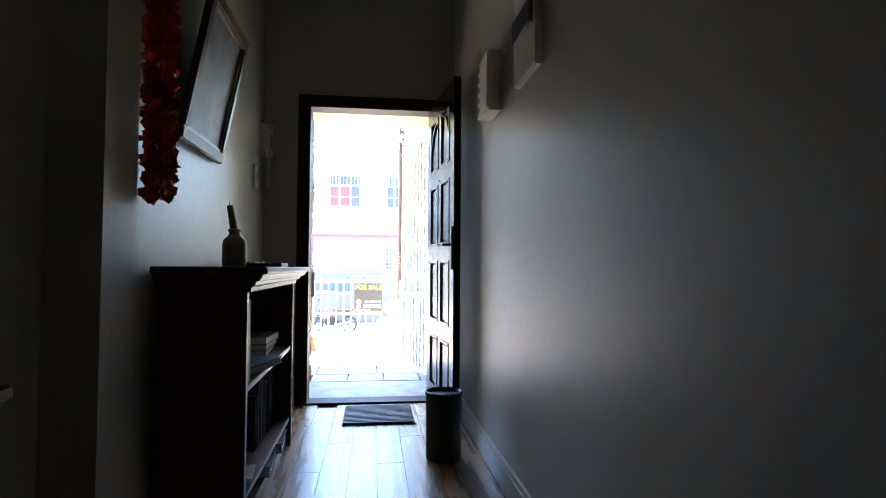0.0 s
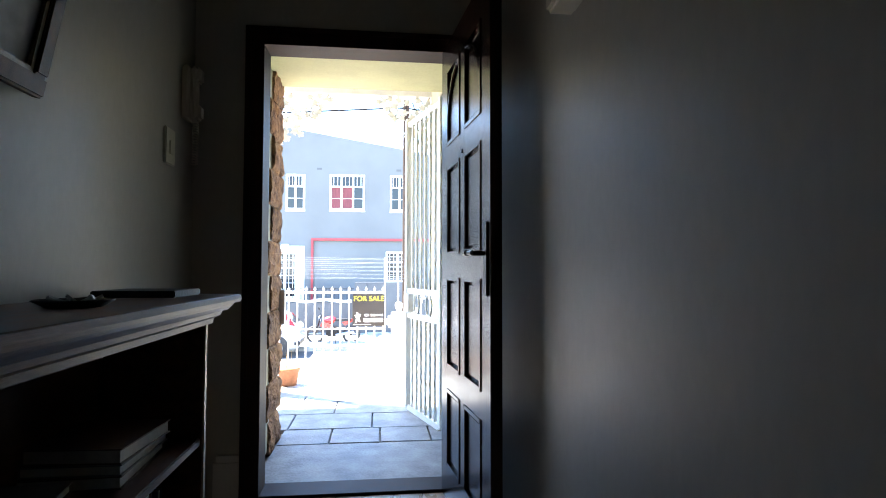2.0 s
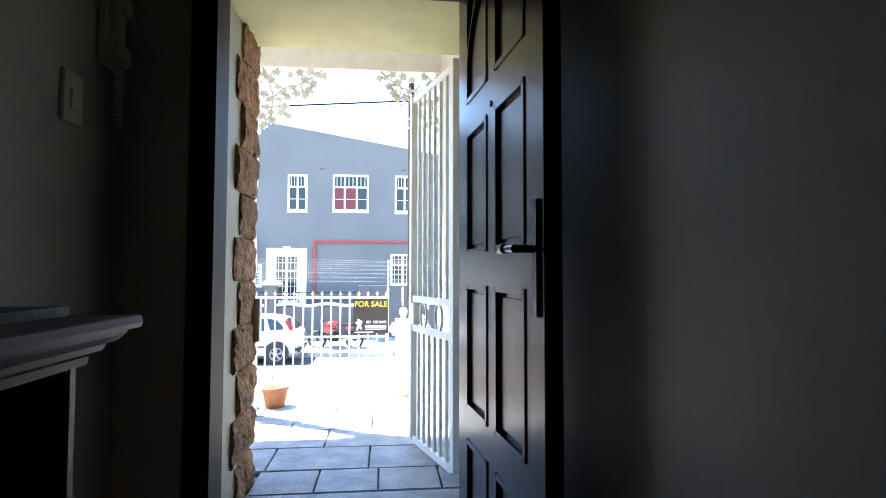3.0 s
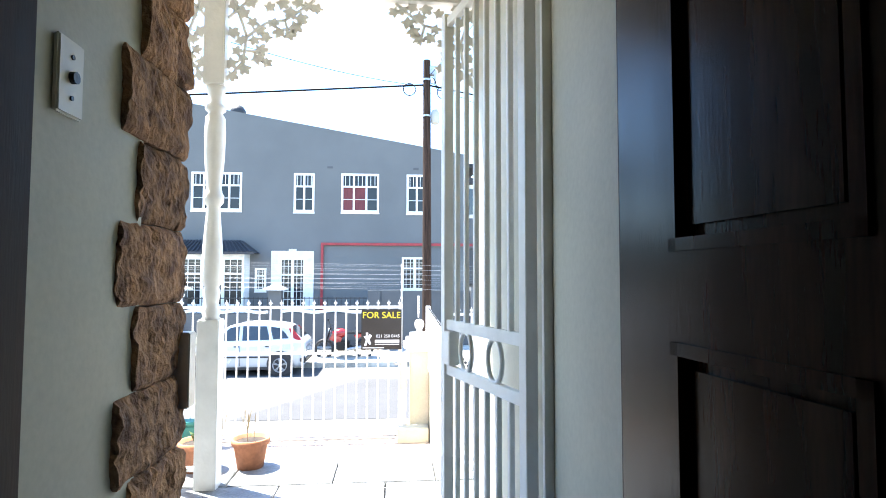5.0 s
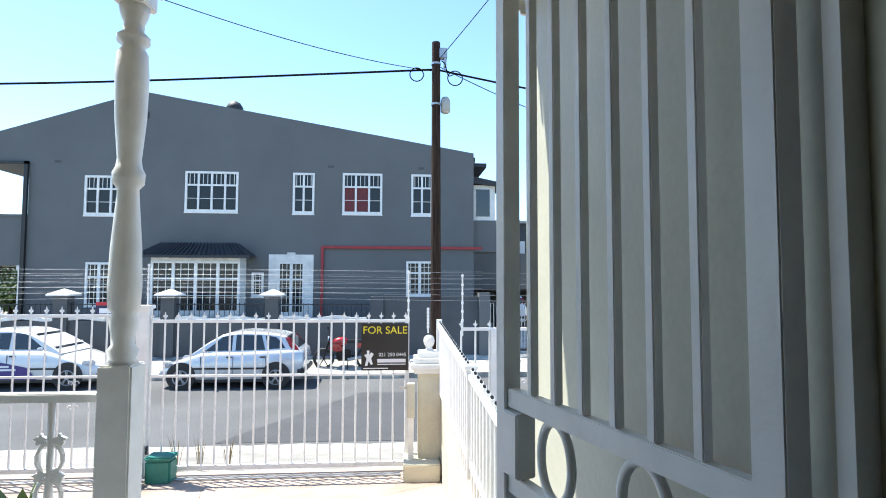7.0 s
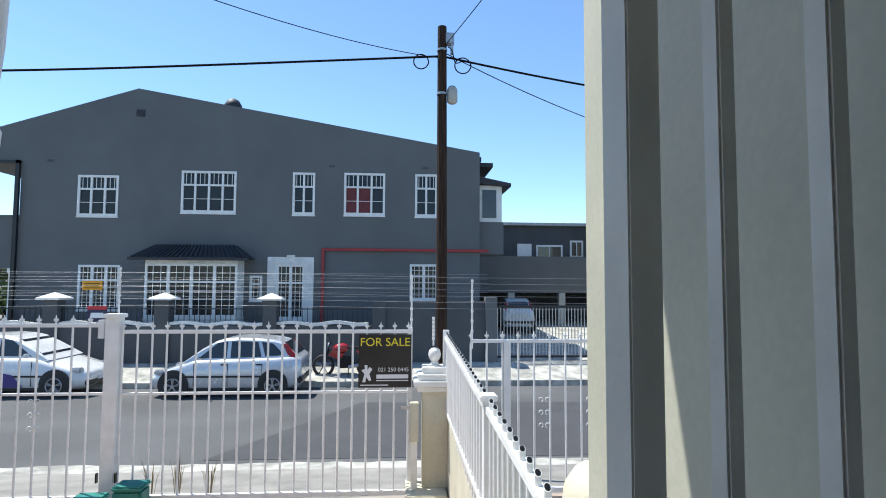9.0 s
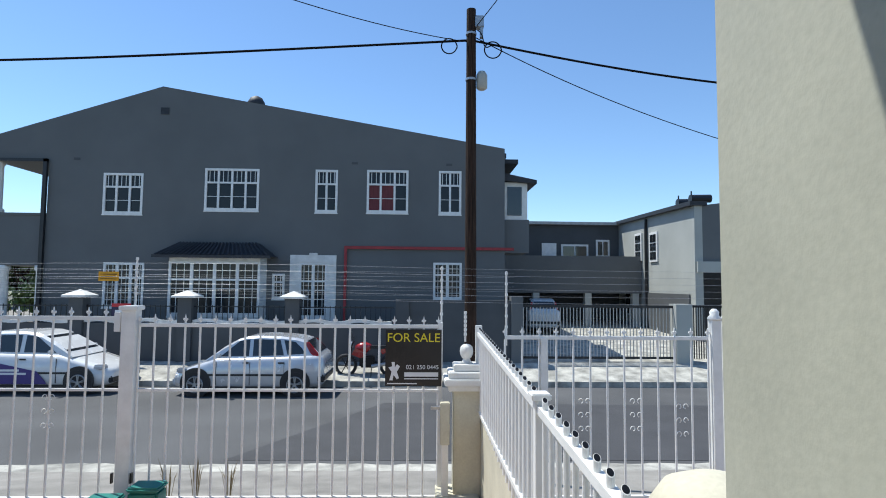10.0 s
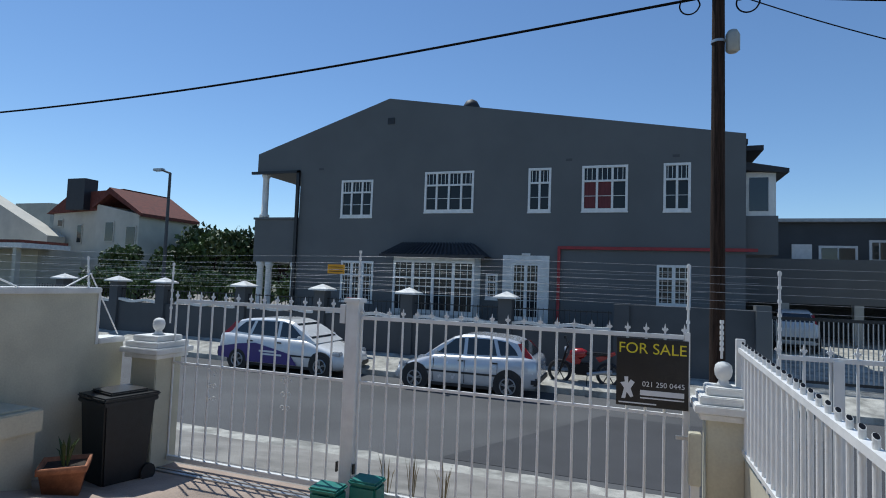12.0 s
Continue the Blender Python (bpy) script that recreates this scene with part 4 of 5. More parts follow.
part("small_print", B(1.28, BY - 0.007, 0.19, 1.60, BY - 0.0045, 0.2), SIGNWHITE, sb)
part("small_print", B(1.12, BY - 0.007, 0.145, 1.40, BY - 0.0045, 0.155), SIGNWHITE, sb)
bm = bmesh.new()
prism(bm, [(1.14, 0.18), (1.17, 0.18), (1.18, 0.23), (1.21, 0.19), (1.23, 0.2), (1.21, 0.26), (1.24, 0.31), (1.21, 0.33), (1.19, 0.30), (1.19, 0.35), (1.16, 0.35), (1.165, 0.31), (1.13, 0.30), (1.16, 0.26)], BY - 0.007, BY - 0.0045, "y")
part("emblem", bm, SIGNWHITE, sb)

# electric fence rods and strands
er = thing("electric_fence", "white angled electric fence rods with thin strands", "electric fence")
rods = [((-3.47, 11.1, 0.5), (-3.47, 11.1, 1.15)), ((-1.28, 11.2, 0.86), (-1.28, 11.2, 1.32)), ((1.63, 11.2, 0.5), (1.63, 11.2, 1.26)), ((2.26, 11.2, 0.5), (2.26, 11.2, 1.22)), ((4.46, 11.2, 0.8), (4.46, 11.2, 1.2)), ((-4.02, 10.62, 0.3), (-4.1, 10.6, 1.18)), ((-4.02, 9.6, 0.5), (-4.1, 9.6, 1.2)), ((1.85, 11.05, 0.55), (1.85, 11.05, 0.83))]
for p, q in rods:
    bm = bmesh.new()
    tube(bm, p, q, 0.009, seg=8)
    for k in range(6):
        c = Vector(p).lerp(Vector(q), 0.25 + 0.72 * k / 5)
        tube(bm, c - Vector((0, 0, 0.013)), c + Vector((0, 0, 0.013)), 0.0145, seg=8)
    part("rod", bm, WHITE, er)
for k in range(6):
    z = 0.9 + 0.065 * k
    cable("strand", [(-3.47, 11.2, z), (-1.28, 11.21, z + 0.06), (1.63, 11.21, z + 0.02), (2.26, 11.21, z), (8, 11.2, z)], 0.0011, STEEL, er)
    cable("strand", [(-3.47, 11.1, z), (-4.05, 10.62, z - 0.02), (-4.05, 5.5, z - 0.02)], 0.0011, STEEL, er)
for y, s in ((10.62, -1), (9.6, 1), (10.62, 1)):
    bm = bmesh.new()
    tube(bm, (-4.07, y, 1.0), (-4.03, y + s * 0.33, 0.84 if s < 0 or y < 10 else 0.36), 0.008, seg=6)
    part("stay", bm, WHITE, er)

# ---- utility pole and wires ----
up = thing("utility_pole", "dark creosoted timber utility pole with fittings", "pole")
QX, QY = 2.07, 13.2
bm = bmesh.new()
tube(bm, (QX + 0.02, QY, -1.5), (QX, QY, 4.86), 0.088, 0.064, 14)
part("shaft", bm, POLEWOOD, up)
bm = bmesh.new()
box(bm, QX + 0.05, QY - 0.06, 4.6, QX + 0.17, QY + 0.06, 4.76, 0.008)
box(bm, QX + 0.12, QY - 0.05, 4.46, QX + 0.16, QY + 0.03, 4.62, 0.006)
part("insulator", bm, STEEL, up)
bm = bmesh.new()
lathe(bm, [(0.05, 0), (0.075, 0.02), (0.075, 0.20), (0.05, 0.25)], QX + 0.15, QY, 3.74, 8)
part("junction_box", bm, FACADE_PALE, up, "grey metal junction box")
for z in (4.5, 3.86):
    bm = bmesh.new()
    tube(bm, (QX, QY, z), (QX, QY, z + 0.03), 0.075, seg=14)
    part("strap", bm, STEEL, up)
for c in ((QX - 0.30, 4.34, 0.11), (QX + 0.30, 4.30, 0.12)):
    pts = [(c[0] + c[2] * math.cos(k * 0.52), QY, c[1] + c[2] * math.sin(k * 0.52)) for k in range(13)]
    cable("cable_coil", pts, 0.009, CABLE, up)
cable("cable_tail", [(QX + 0.08, QY - 0.05, 4.55), (QX + 0.22, QY - 0.05, 4.5), (QX + 0.1, QY - 0.06, 4.2), (QX + 0.3, QY, 4.38)], 0.008, CABLE, up)
cable("overhead_wire", [(QX, QY, 4.43), (-1.5, QY, 4.16), (-4.0, QY, 3.98), (-9.7, QY, 3.82), (-16, QY, 3.95), (-26, QY, 4.6)], 0.017, CABLE, None, "thick black overhead cable along the street", "cable")
cable("overhead_wire", [(QX, QY, 4.40), (0.0, QY - 0.8, 4.28), (-2.5, QY - 2.2, 4.6), (-5.5, QY - 4.0, 5.4)], 0.006, CABLE, None, "thin black service cable", "cable")
cable("overhead_wire", [(QX, QY, 4.43), (4.6, QY, 3.95), (7.2, QY, 3.7), (14, QY, 3.7), (26, QY, 4.6)], 0.016, CABLE, None, "thick black overhead cable along the street", "cable")
cable("overhead_wire", [(QX, QY, 4.5), (4.6, QY + 1, 3.7), (7.6, QY + 2, 3.2), (14, QY + 4, 2.9)], 0.007, CABLE, None, "thin black service cable", "cable")
cable("overhead_wire", [(QX + 0.05, QY, 4.6), (QX + 1.0, QY - 2.4, 5.0), (QX + 2.2, QY - 5.2, 5.9)], 0.006, CABLE, None, "thin black service cable", "cable")

# ---- grey house across the street ----
FY = 24.5
gh = thing("grey_house", "two-storey dark grey plastered house with white windows", "house")
WINS = [  # x0, x1, z0, z1, columns, transom
    (-9.2, -7.9, 3.34, 4.70, 3), (-5.88, -4.08, 3.50, 4.91, 4), (-2.21, -1.46, 3.48, 4.92, 2), (-0.48, 0.92, 3.49, 4.94, 3), (1.95, 2.72, 3.47, 4.94, 2),
    (-9.07, -7.75, 0.25, 1.72, 3), (1.79, 2.75, 0.60, 1.82, 2), (-3.56, -3.15, 0.57, 1.40, 1), (-2.68, -1.75, -0.05, 1.78, 2)]
bm = bmesh.new()
wall_with_holes(bm, -11.0, 4.2, -1.0, 5.1, FY, FY + 0.3, [(a, b, c, d) for a, b, c, d, _ in WINS])
prism(bm, [(-13.0, 5.1), (4.2, 5.1), (4.2, 5.75), (-7.38, 7.68), (-13.0, 5.85)], FY, FY + 0.3, "y")
box(bm, -13.0, FY, 1.6, -11.0, FY + 0.3, 3.25)
part("wall", bm, FACADE, gh)
part("side_wall", B(4.0, FY + 0.3, -1.0, 4.2, 42, 5.6), FACADE, gh)
part("side_wall", B(-11.2, FY + 0.3, -1.0, -11.0, 42, 5.6), FACADE, gh)
part("rear_wall", B(-11.0, 41.8, -1.0, 4.0, 42, 5.6), FACADE, gh)
bm = bmesh.new()
prism(bm, [(-13.1, 5.74), (-7.38, 7.60), (4.3, 5.66), (4.3, 5.5), (-7.38, 7.3), (-13.1, 5.6)], FY + 0.31, 42, "y")
part("roof", bm, ROOFDARK, gh)
part("balcony_floor", B(-13.0, FY + 0.3, 1.6, -11.0, 30, 1.9), FACADE, gh)
part("balcony_ceiling", B(-13.0, FY + 0.3, 5.1, -11.0, 30, 5.3), FACADE, gh)
part("balcony_coping", B(-13.05, FY - 0.04, 3.25, -11.0, FY + 0.32, 3.33), FACADE, gh)
for x, z0, z1 in ((-12.7, 3.33, 5.1), (-12.75, -0.9, 1.6), (-12.35, -0.9, 1.6), (-11.2, -0.9, 1.6)):
    bm = bmesh.new()
    lathe(bm, [(0.19, 0), (0.19, 0.12), (0.13, 0.16), (0.12, z1 - z0 - 0.2), (0.17, z1 - z0 - 0.12), (0.17, z1 - z0)], x, FY + 0.16, z0, 14)
    part("column", bm, WHITEMASON, gh, "white porch column")
bm = bmesh.new()
box(bm, -13.2, FY - 0.12, 5.03, -11.0, FY - 0.02, 5.13)
box(bm, -11.12, FY - 0.12, -1.0, -11.0, FY - 0.02, 5.13)
part("downpipe", bm, BINBLACK, gh, "black gutter and downpipe")
bm = bmesh.new()
box(bm, -1.19, FY - 0.09, 2.25, 4.5, FY - 0.005, 2.345)
box(bm, -1.19, FY - 0.09, -0.6, -1.10, FY - 0.005, 2.25)
part("red_pipe", bm, REDPIPE, gh, "red painted service pipe")
part("vent", B(-7.42, FY - 0.02, 6.72, -7.15, FY + 0.02, 6.95), ROOFDARK, gh)
bm = bmesh.new()
lathe(bm, [(0.22, 0), (0.30, 0.1), (0.30, 0.25), (0.2, 0.42), (0.05, 0.5)], -4.45, FY + 0.62, 7.12, 14)
part("roof_cowl", bm, ROOFDARK, gh, "black roof ventilator")
for x in (-10.2, 0.0 - 1.0, 2.2):
    part("air_brick", B(x, FY - 0.012, 5.12, x + 0.2, FY, 5.2), FACADE_DARK, gh)
for y in (FY + 0.5,):
    part("eave", B(4.2, y, 5.35, 4.75, 34, 5.5), ROOFDARK, gh)
bm = bmesh.new()
prism(bm, [(4.2, 4.95), (5.35, 4.72), (5.35, 4.60), (4.2, 4.7)], FY + 0.2, FY + 2.2, "y")
part("bay_roof", bm, ROOFDARK, gh)
part("bay_wall", B(4.2, FY + 0.35, 2.2, 5.1, FY + 2.0, 3.35), FACADE, gh)
part("bay_frame", B(4.2, FY + 0.4, 3.35, 5.05, FY + 1.95, 4.66), WHITEMASON, gh)
part("bay_pane", B(4.35, FY + 0.385, 3.5, 4.85, FY + 0.4, 4.5), CARGLASS, gh)


def window(x0, x1, z0, z1, cols_, y=FY, parent=gh, curtain=None, wide=False):
    w = part("window", B(x0 - 0.02, y - 0.03, z0 - 0.06, x1 + 0.02, y, z0 - 0.02, 0.008), WHITE, parent)
    bm = bmesh.new()
    t = 0.075
    box(bm, x0, y - 0.02, z0 - 0.02, x0 + t, y + 0.07, z1)
    box(bm, x1 - t, y - 0.02, z0 - 0.02, x1, y + 0.07, z1)
    box(bm, x0 + t, y - 0.02, z1 - t, x1 - t, y + 0.07, z1)
    box(bm, x0 + t, y - 0.02, z0 - 0.02, x1 - t, y + 0.07, z0 + t)
    zt = z0 + (z1 - z0) * 0.66
    box(bm, x0 + t, y - 0.015, zt - 0.03, x1 - t, y + 0.06, zt + 0.03)
    for k in range(1, cols_):
        x = x0 + (x1 - x0) * k / cols_
        mw = 0.05 if wide else 0.034
        box(bm, x - mw, y - 0.012, z0 + t, x + mw, y + 0.06, z1 - t)
    part("frame", bm, WHITE, w)
    for k in range(cols_):
        xa, xb = x0 + (x1 - x0) * k / cols_, x0 + (x1 - x0) * (k + 1) / cols_
        for j in (1, 2):
            x = xa + (xb - xa) * j / (3 if wide else 2.999)
            part("glazing_bar", B(x - 0.009, y + 0.012, zt + 0.03, x + 0.009, y + 0.03, z1 - t), WHITE, w)
            if wide:
                part("glazing_bar", B(x - 0.008, y + 0.012, z0 + t, x + 0.008, y + 0.03, zt), WHITE, w)
        for f in ((0.25, 0.5, 0.75) if wide else (0.5,)):
            z = z0 + (zt - z0) * f
            part("glazing_bar", B(xa, y + 0.012, z - 0.009, xb, y + 0.03, z + 0.009), WHITE, w)
        if wide:
            part("glazing_bar", B(xa, y + 0.012, (zt + z1) / 2 - 0.008, xb, y + 0.03, (zt + z1) / 2 + 0.008), WHITE, w)
    part("pane", B(x0 + t, y + 0.036, z0 + t, x1 - t, y + 0.042, z1 - t), WINGLASS, w)
    if curtain:
        part("curtain", B(x0 + t, y + 0.030, z0 + t, x0 + (x1 - x0) * 0.64, y + 0.0345, zt - 0.03), CURTAIN, w, "red curtain behind the glass")
    return w


for k, (a, b, c, d, n_) in enumerate(WINS):
    window(a, b, c, d, n_, curtain=(k == 3), wide=(k >= 5))
bm = bmesh.new()
box(bm, -2.98, FY - 0.04, -0.15, -2.68, FY, 2.03)
box(bm, -1.75, FY - 0.04, -0.15, -1.45, FY, 2.03)
box(bm, -2.68, FY - 0.04, 1.78, -1.75, FY, 2.03)
box(bm, -2.35, FY - 0.06, 2.03, -2.08, FY, 2.10)
part("surround", bm, WHITEMASON, gh, "white plaster window surround")
# bay window with its little hipped roof
BYW = FY - 0.75
for a, b in ((-6.62, -3.75),):
    bm = bmesh.new()
    box(bm, a, BYW, -1.0, b, FY, -0.05)
    box(bm, a - 0.02, BYW - 0.02, -0.05, b + 0.02, FY, 0.02)
    box(bm, a, BYW, 1.76, b, FY, 1.93)
    part("bay_body", bm, WHITEMASON, gh)
    part("bay_core", B(a + 0.1, BYW + 0.12, 0.0, b - 0.1, FY - 0.002, 1.76), WINGLASS, gh)
    window(a, b, 0.05, 1.76, 4, BYW, gh, None, True)
    for x in (a, b - 0.05):
        part("bay_corner", B(x, BYW + 0.08, 0.02, x + 0.05, FY, 1.76), WHITE, gh)
    for y_ in (0.33, 0.55):
        part("bay_mullion", B(b - 0.045, BYW + y_, 0.02, b + 0.004, BYW + y_ + 0.04, 1.76), WHITE, gh)
bm = bmesh.new()
v = [bm.verts.new(p) for p in ((-7.0, BYW - 0.3, 1.93), (-3.38, BYW - 0.3, 1.93), (-3.38, FY, 1.93), (-7.0, FY, 1.93), (-6.4, BYW + 0.3, 2.36), (-4.0, BYW + 0.3, 2.36), (-4.0, FY, 2.4), (-6.4, FY, 2.4))]
for f in ((0, 1, 5, 4), (1, 2, 6, 5), (4, 5, 6, 7), (3, 0, 4, 7), (0, 3, 2, 1)):
    bm.faces.new([v[k] for k in f])
box(bm, -7.03, BYW - 0.33, 1.86, -3.35, BYW - 0.27, 1.95)
hip = part("bay_hip_roof", bm, ROOFDARK, gh, "charcoal hipped tile roof")
for k in range(24):
    bm = bmesh.new()
    tube(bm, (-6.95 + 3.5 * k / 23, BYW - 0.31, 1.95), (-6.4 + 2.4 * k / 23, BYW + 0.3, 2.38), 0.035, seg=6)
    part("roof_tile", bm, ROOFDARK, hip)

# street wall of the grey house
gw = thing("street_wall", "dark grey boundary wall with white wavy coping", "wall", kind="structure")
part("wall_body", B(-24, 22.5, -1.4, 0.75, 22.7, -0.12), FACADE_DARK, gw)
part("wall_body", B(0.75, 22.5, -1.4, 4.3, 22.7, 0.62), FACADE_DARK, gw)
bm = bmesh.new()
for k in range(26):
    u = k / 25 * 2.6
    box(bm, u - 1.35, -0.12, -0.06 + 0.035 * math.sin(u * 4.6), u - 1.23, 0.12, 0.03 + 0.035 * math.sin(u * 4.6))
cop = mesh_of(bm, "coping", WHITEMASON)
px = [-8.64, -5.52, -2.4, 0.84, -11.8, -15.4, -17.7, -20.6]
for x in px:
    big = x > 0
    part("pier", B(x - 0.2, 22.4, -1.35, x + 0.2, 22.8, 0.62 if big else 0.64), FACADE_DARK, gw)
    if not big:
        bm = bmesh.new()
        box(bm, x - 0.34, 22.26, 0.64, x + 0.34, 22.94, 0.69)
        tip = bm.verts.new((x, 22.6, 0.86))
        ring = [bm.verts.new((x + u * 0.34, 22.6 + w_ * 0.34, 0.691)) for u, w_ in ((-1, -1), (1, -1), (1, 1), (-1, 1))]
        for q in range(4):
            bm.faces.new((ring[q], ring[(q + 1) % 4], tip))
        part("pier_cap", bm, WHITEMASON, gw)
for x in (-10.2, -7.08, -3.96, -0.85, -13.4, -16.6, -19.2):
    o = new("coping", cop)
    o.location, o.parent = (x, 22.6, -0.04), gw
bm = bmesh.new()
for k in range(150):
    x = -22 + 22.5 * k / 149
    box(bm, x - 0.008, 22.59, -0.1, x + 0.008, 22.606, 0.42)
box(bm, -22, 22.585, 0.36, 0.6, 22.61, 0.39)
part("palisade", bm, BINBLACK, gw, "thin black railing above the wall")
part("gate_pier", B(4.1, 22.4, -1.3, 4.45, 22.8, 0.75), FACADE, gw)
for k in range(6):
    cable("strand", [(-22, 22.6, 0.75 + 0.14 * k), (4.2, 22.6, 0.75 + 0.14 * k)], 0.0025, STEEL, gw)
sgn = thing("estate_sign", "small navy and red sale sign on the street wall", "sign")
part("board", B(-7.55, 22.3, 0.02, -7.0, 22.32, 0.46), NAVY, sgn)
part("top_band", B(-7.55, 22.295, 0.36, -7.0, 22.2995, 0.46), SIGNRED, sgn)
part("name_bar", B(-7.45, 22.295, 0.12, -7.1, 22.2995, 0.27), SIGNWHITE, sgn)
part("stake", B(-7.3, 22.32, -0.13, -7.26, 22.34, 0.3), STEEL, sgn)
os_ = thing("warning_sign", "orange warning plate hung on the fence strands", "sign")
part("plate", B(-1.65, 11.222, 1.09, -1.46, 11.228, 1.18, 0.0015), ORANGE, os_)
for z in (1.108, 1.130, 1.152):
    part("print_bar", B(-1.63, 11.219, z, -1.48, 11.2215, z + 0.005), BOOKBLACK, os_)

# driveway gate, wing, carport
dg = thing("driveway_gate", "dark steel palisade sliding gate", "gate")
paling = mesh_of(B(-0.012, -0.012, -1.1, 0.012, 0.012, 0.45), "paling", STEEL)
for k in range(46):
    o = new("paling", paling)
    o.location, o.parent = (4.5 + 4.6 * k / 45, 22.633, 0), dg
part("top_rail", B(4.45, 22.61, 0.42, 9.2, 22.655, 0.50), BINBLACK, dg)
part("bottom_rail", B(4.45, 22.61, -1.12, 9.2, 22.655, -1.05), BINBLACK, dg)
rw = thing("street_wall", "grey boundary wall along the street", "wall", kind="structure")
part("pier", B(9.1, 22.4, -1.3, 9.6, 22.9, 0.55), FACADE_PALE, rw)
bm = bmesh.new()
for k in range(14):
    box(bm, 9.65 + 0.075 * k, 22.6, -1.1, 9.675 + 0.075 * k, 22.63, 0.5)
box(bm, 9.6, 22.6, 0.45, 10.7, 22.63, 0.52)
part("side_gate", bm, BINBLACK, rw)
part("wall_body", B(10.7, 22.5, -1.3, 40, 22.7, 0.45), FACADE, rw)
part("pier", B(10.7, 22.4, -1.3, 11.1, 22.8, 0.55), FACADE_PALE, rw)
wg = thing("rear_wing", "two-storey grey-green rear wing with a carport", "house")
# Light is in the wall colours: dark shaded back and gable, pale sunlit side.
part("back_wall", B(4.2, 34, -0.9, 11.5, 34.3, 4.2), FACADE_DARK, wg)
bm = bmesh.new()
prism(bm, [(26, -1.1), (34.3, -1.0), (34.3, 4.24), (26, 4.1)], 11.5, 11.8, "x")
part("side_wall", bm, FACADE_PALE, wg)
bm = bmesh.new()
prism(bm, [(11.8, 2.0), (15.3, 2.0), (15.3, 4.56), (11.8, 4.12)], 26, 26.25, "y")
part("front_gable", bm, FACADE, wg)
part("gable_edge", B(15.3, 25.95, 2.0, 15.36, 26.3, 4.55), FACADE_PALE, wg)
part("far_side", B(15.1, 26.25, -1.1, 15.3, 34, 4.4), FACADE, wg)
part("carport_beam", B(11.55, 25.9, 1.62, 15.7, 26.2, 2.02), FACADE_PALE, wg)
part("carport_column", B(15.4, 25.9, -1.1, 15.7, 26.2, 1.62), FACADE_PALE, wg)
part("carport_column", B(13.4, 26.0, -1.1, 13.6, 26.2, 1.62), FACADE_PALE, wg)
# Carport shade put in as colour: dark back wall, dark sheet over the side.
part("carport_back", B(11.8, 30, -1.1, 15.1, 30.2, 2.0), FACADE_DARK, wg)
part("carport_shade_sheet", B(11.45, 26.4, -1.1, 11.49, 30.5, 0.8), FACADE_DARK, wg)
part("balcony", B(4.2, 31.0, 0.75, 11.5, 34.0, 2.45), FACADE, wg)
for x in (6.6, 9.0, 11.2):
    part("balcony_column", B(x - 0.15, 31.0, -0.8, x + 0.15, 31.3, 0.75), FACADE_PALE, wg)
part("roof", B(4.3, 33.7, 4.2, 11.5, 36, 4.34), ROOFPALE, wg, "pale metal roof")
bm = bmesh.new()
prism(bm, [(25.9, 4.1), (34.5, 4.24), (34.5, 4.40), (25.9, 4.26)], 11.3, 11.95, "x")
part("gutter", bm, ROOFDARK, wg)
for y in (26.9, 28.0):
    bm = bmesh.new()
    tube(bm, (11.8, y, 4.5), (12.6, y, 4.52), 0.16, seg=12)
    tube(bm, (12.0, y + 0.3, 4.4), (12.0, y + 0.3, 4.85), 0.03, seg=8)
    part("geyser", bm, BINBLACK, wg, "dark rooftop water heater")
for a, b, c, d in ((7.5, 8.25, 2.55, 3.25), (8.5, 9.9, 2.5, 3.2), (10.3, 11.0, 2.55, 3.45)):
    part("window", B(a, 33.94, c, b, 34.0, d), WHITE, wg)
    if a > 8:
        part("pane", B(a + 0.1, 33.92, c + 0.1, (a + b) / 2 - 0.03, 33.939, d - 0.1), CARGLASS, wg)
        part("pane", B((a + b) / 2 + 0.03, 33.92, c + 0.1, b - 0.1, 33.939, d - 0.1), CARGLASS, wg)
for y, z in ((31.3, 2.25), (29.6, 2.15), (32.6, -0.3)):
    part("window", B(11.44, y - 0.4, z, 11.5, y + 0.4, z + 1.3), WHITE, wg)
    for j in range(2):
        for i in range(3):
            part("pane", B(11.425, y - 0.3 + 0.32 * j, z + 0.1 + 0.38 * i, 11.439, y - 0.02 + 0.32 * j, z + 0.43 + 0.38 * i), CARGLASS, wg)
part("downpipe", B(11.38, 30.3, -0.9, 11.48, 30.4, 4.1), BINBLACK, wg)
part("window", B(12.85, 25.93, 2.2, 14.0, 25.99, 3.1), WHITE, wg)
for j in range(4):
    for i in range(3):
        part("pane", B(12.92 + 0.27 * j, 25.915, 2.26 + 0.28 * i, 13.14 + 0.27 * j, 25.929, 2.48 + 0.28 * i), CARGLASS, wg)


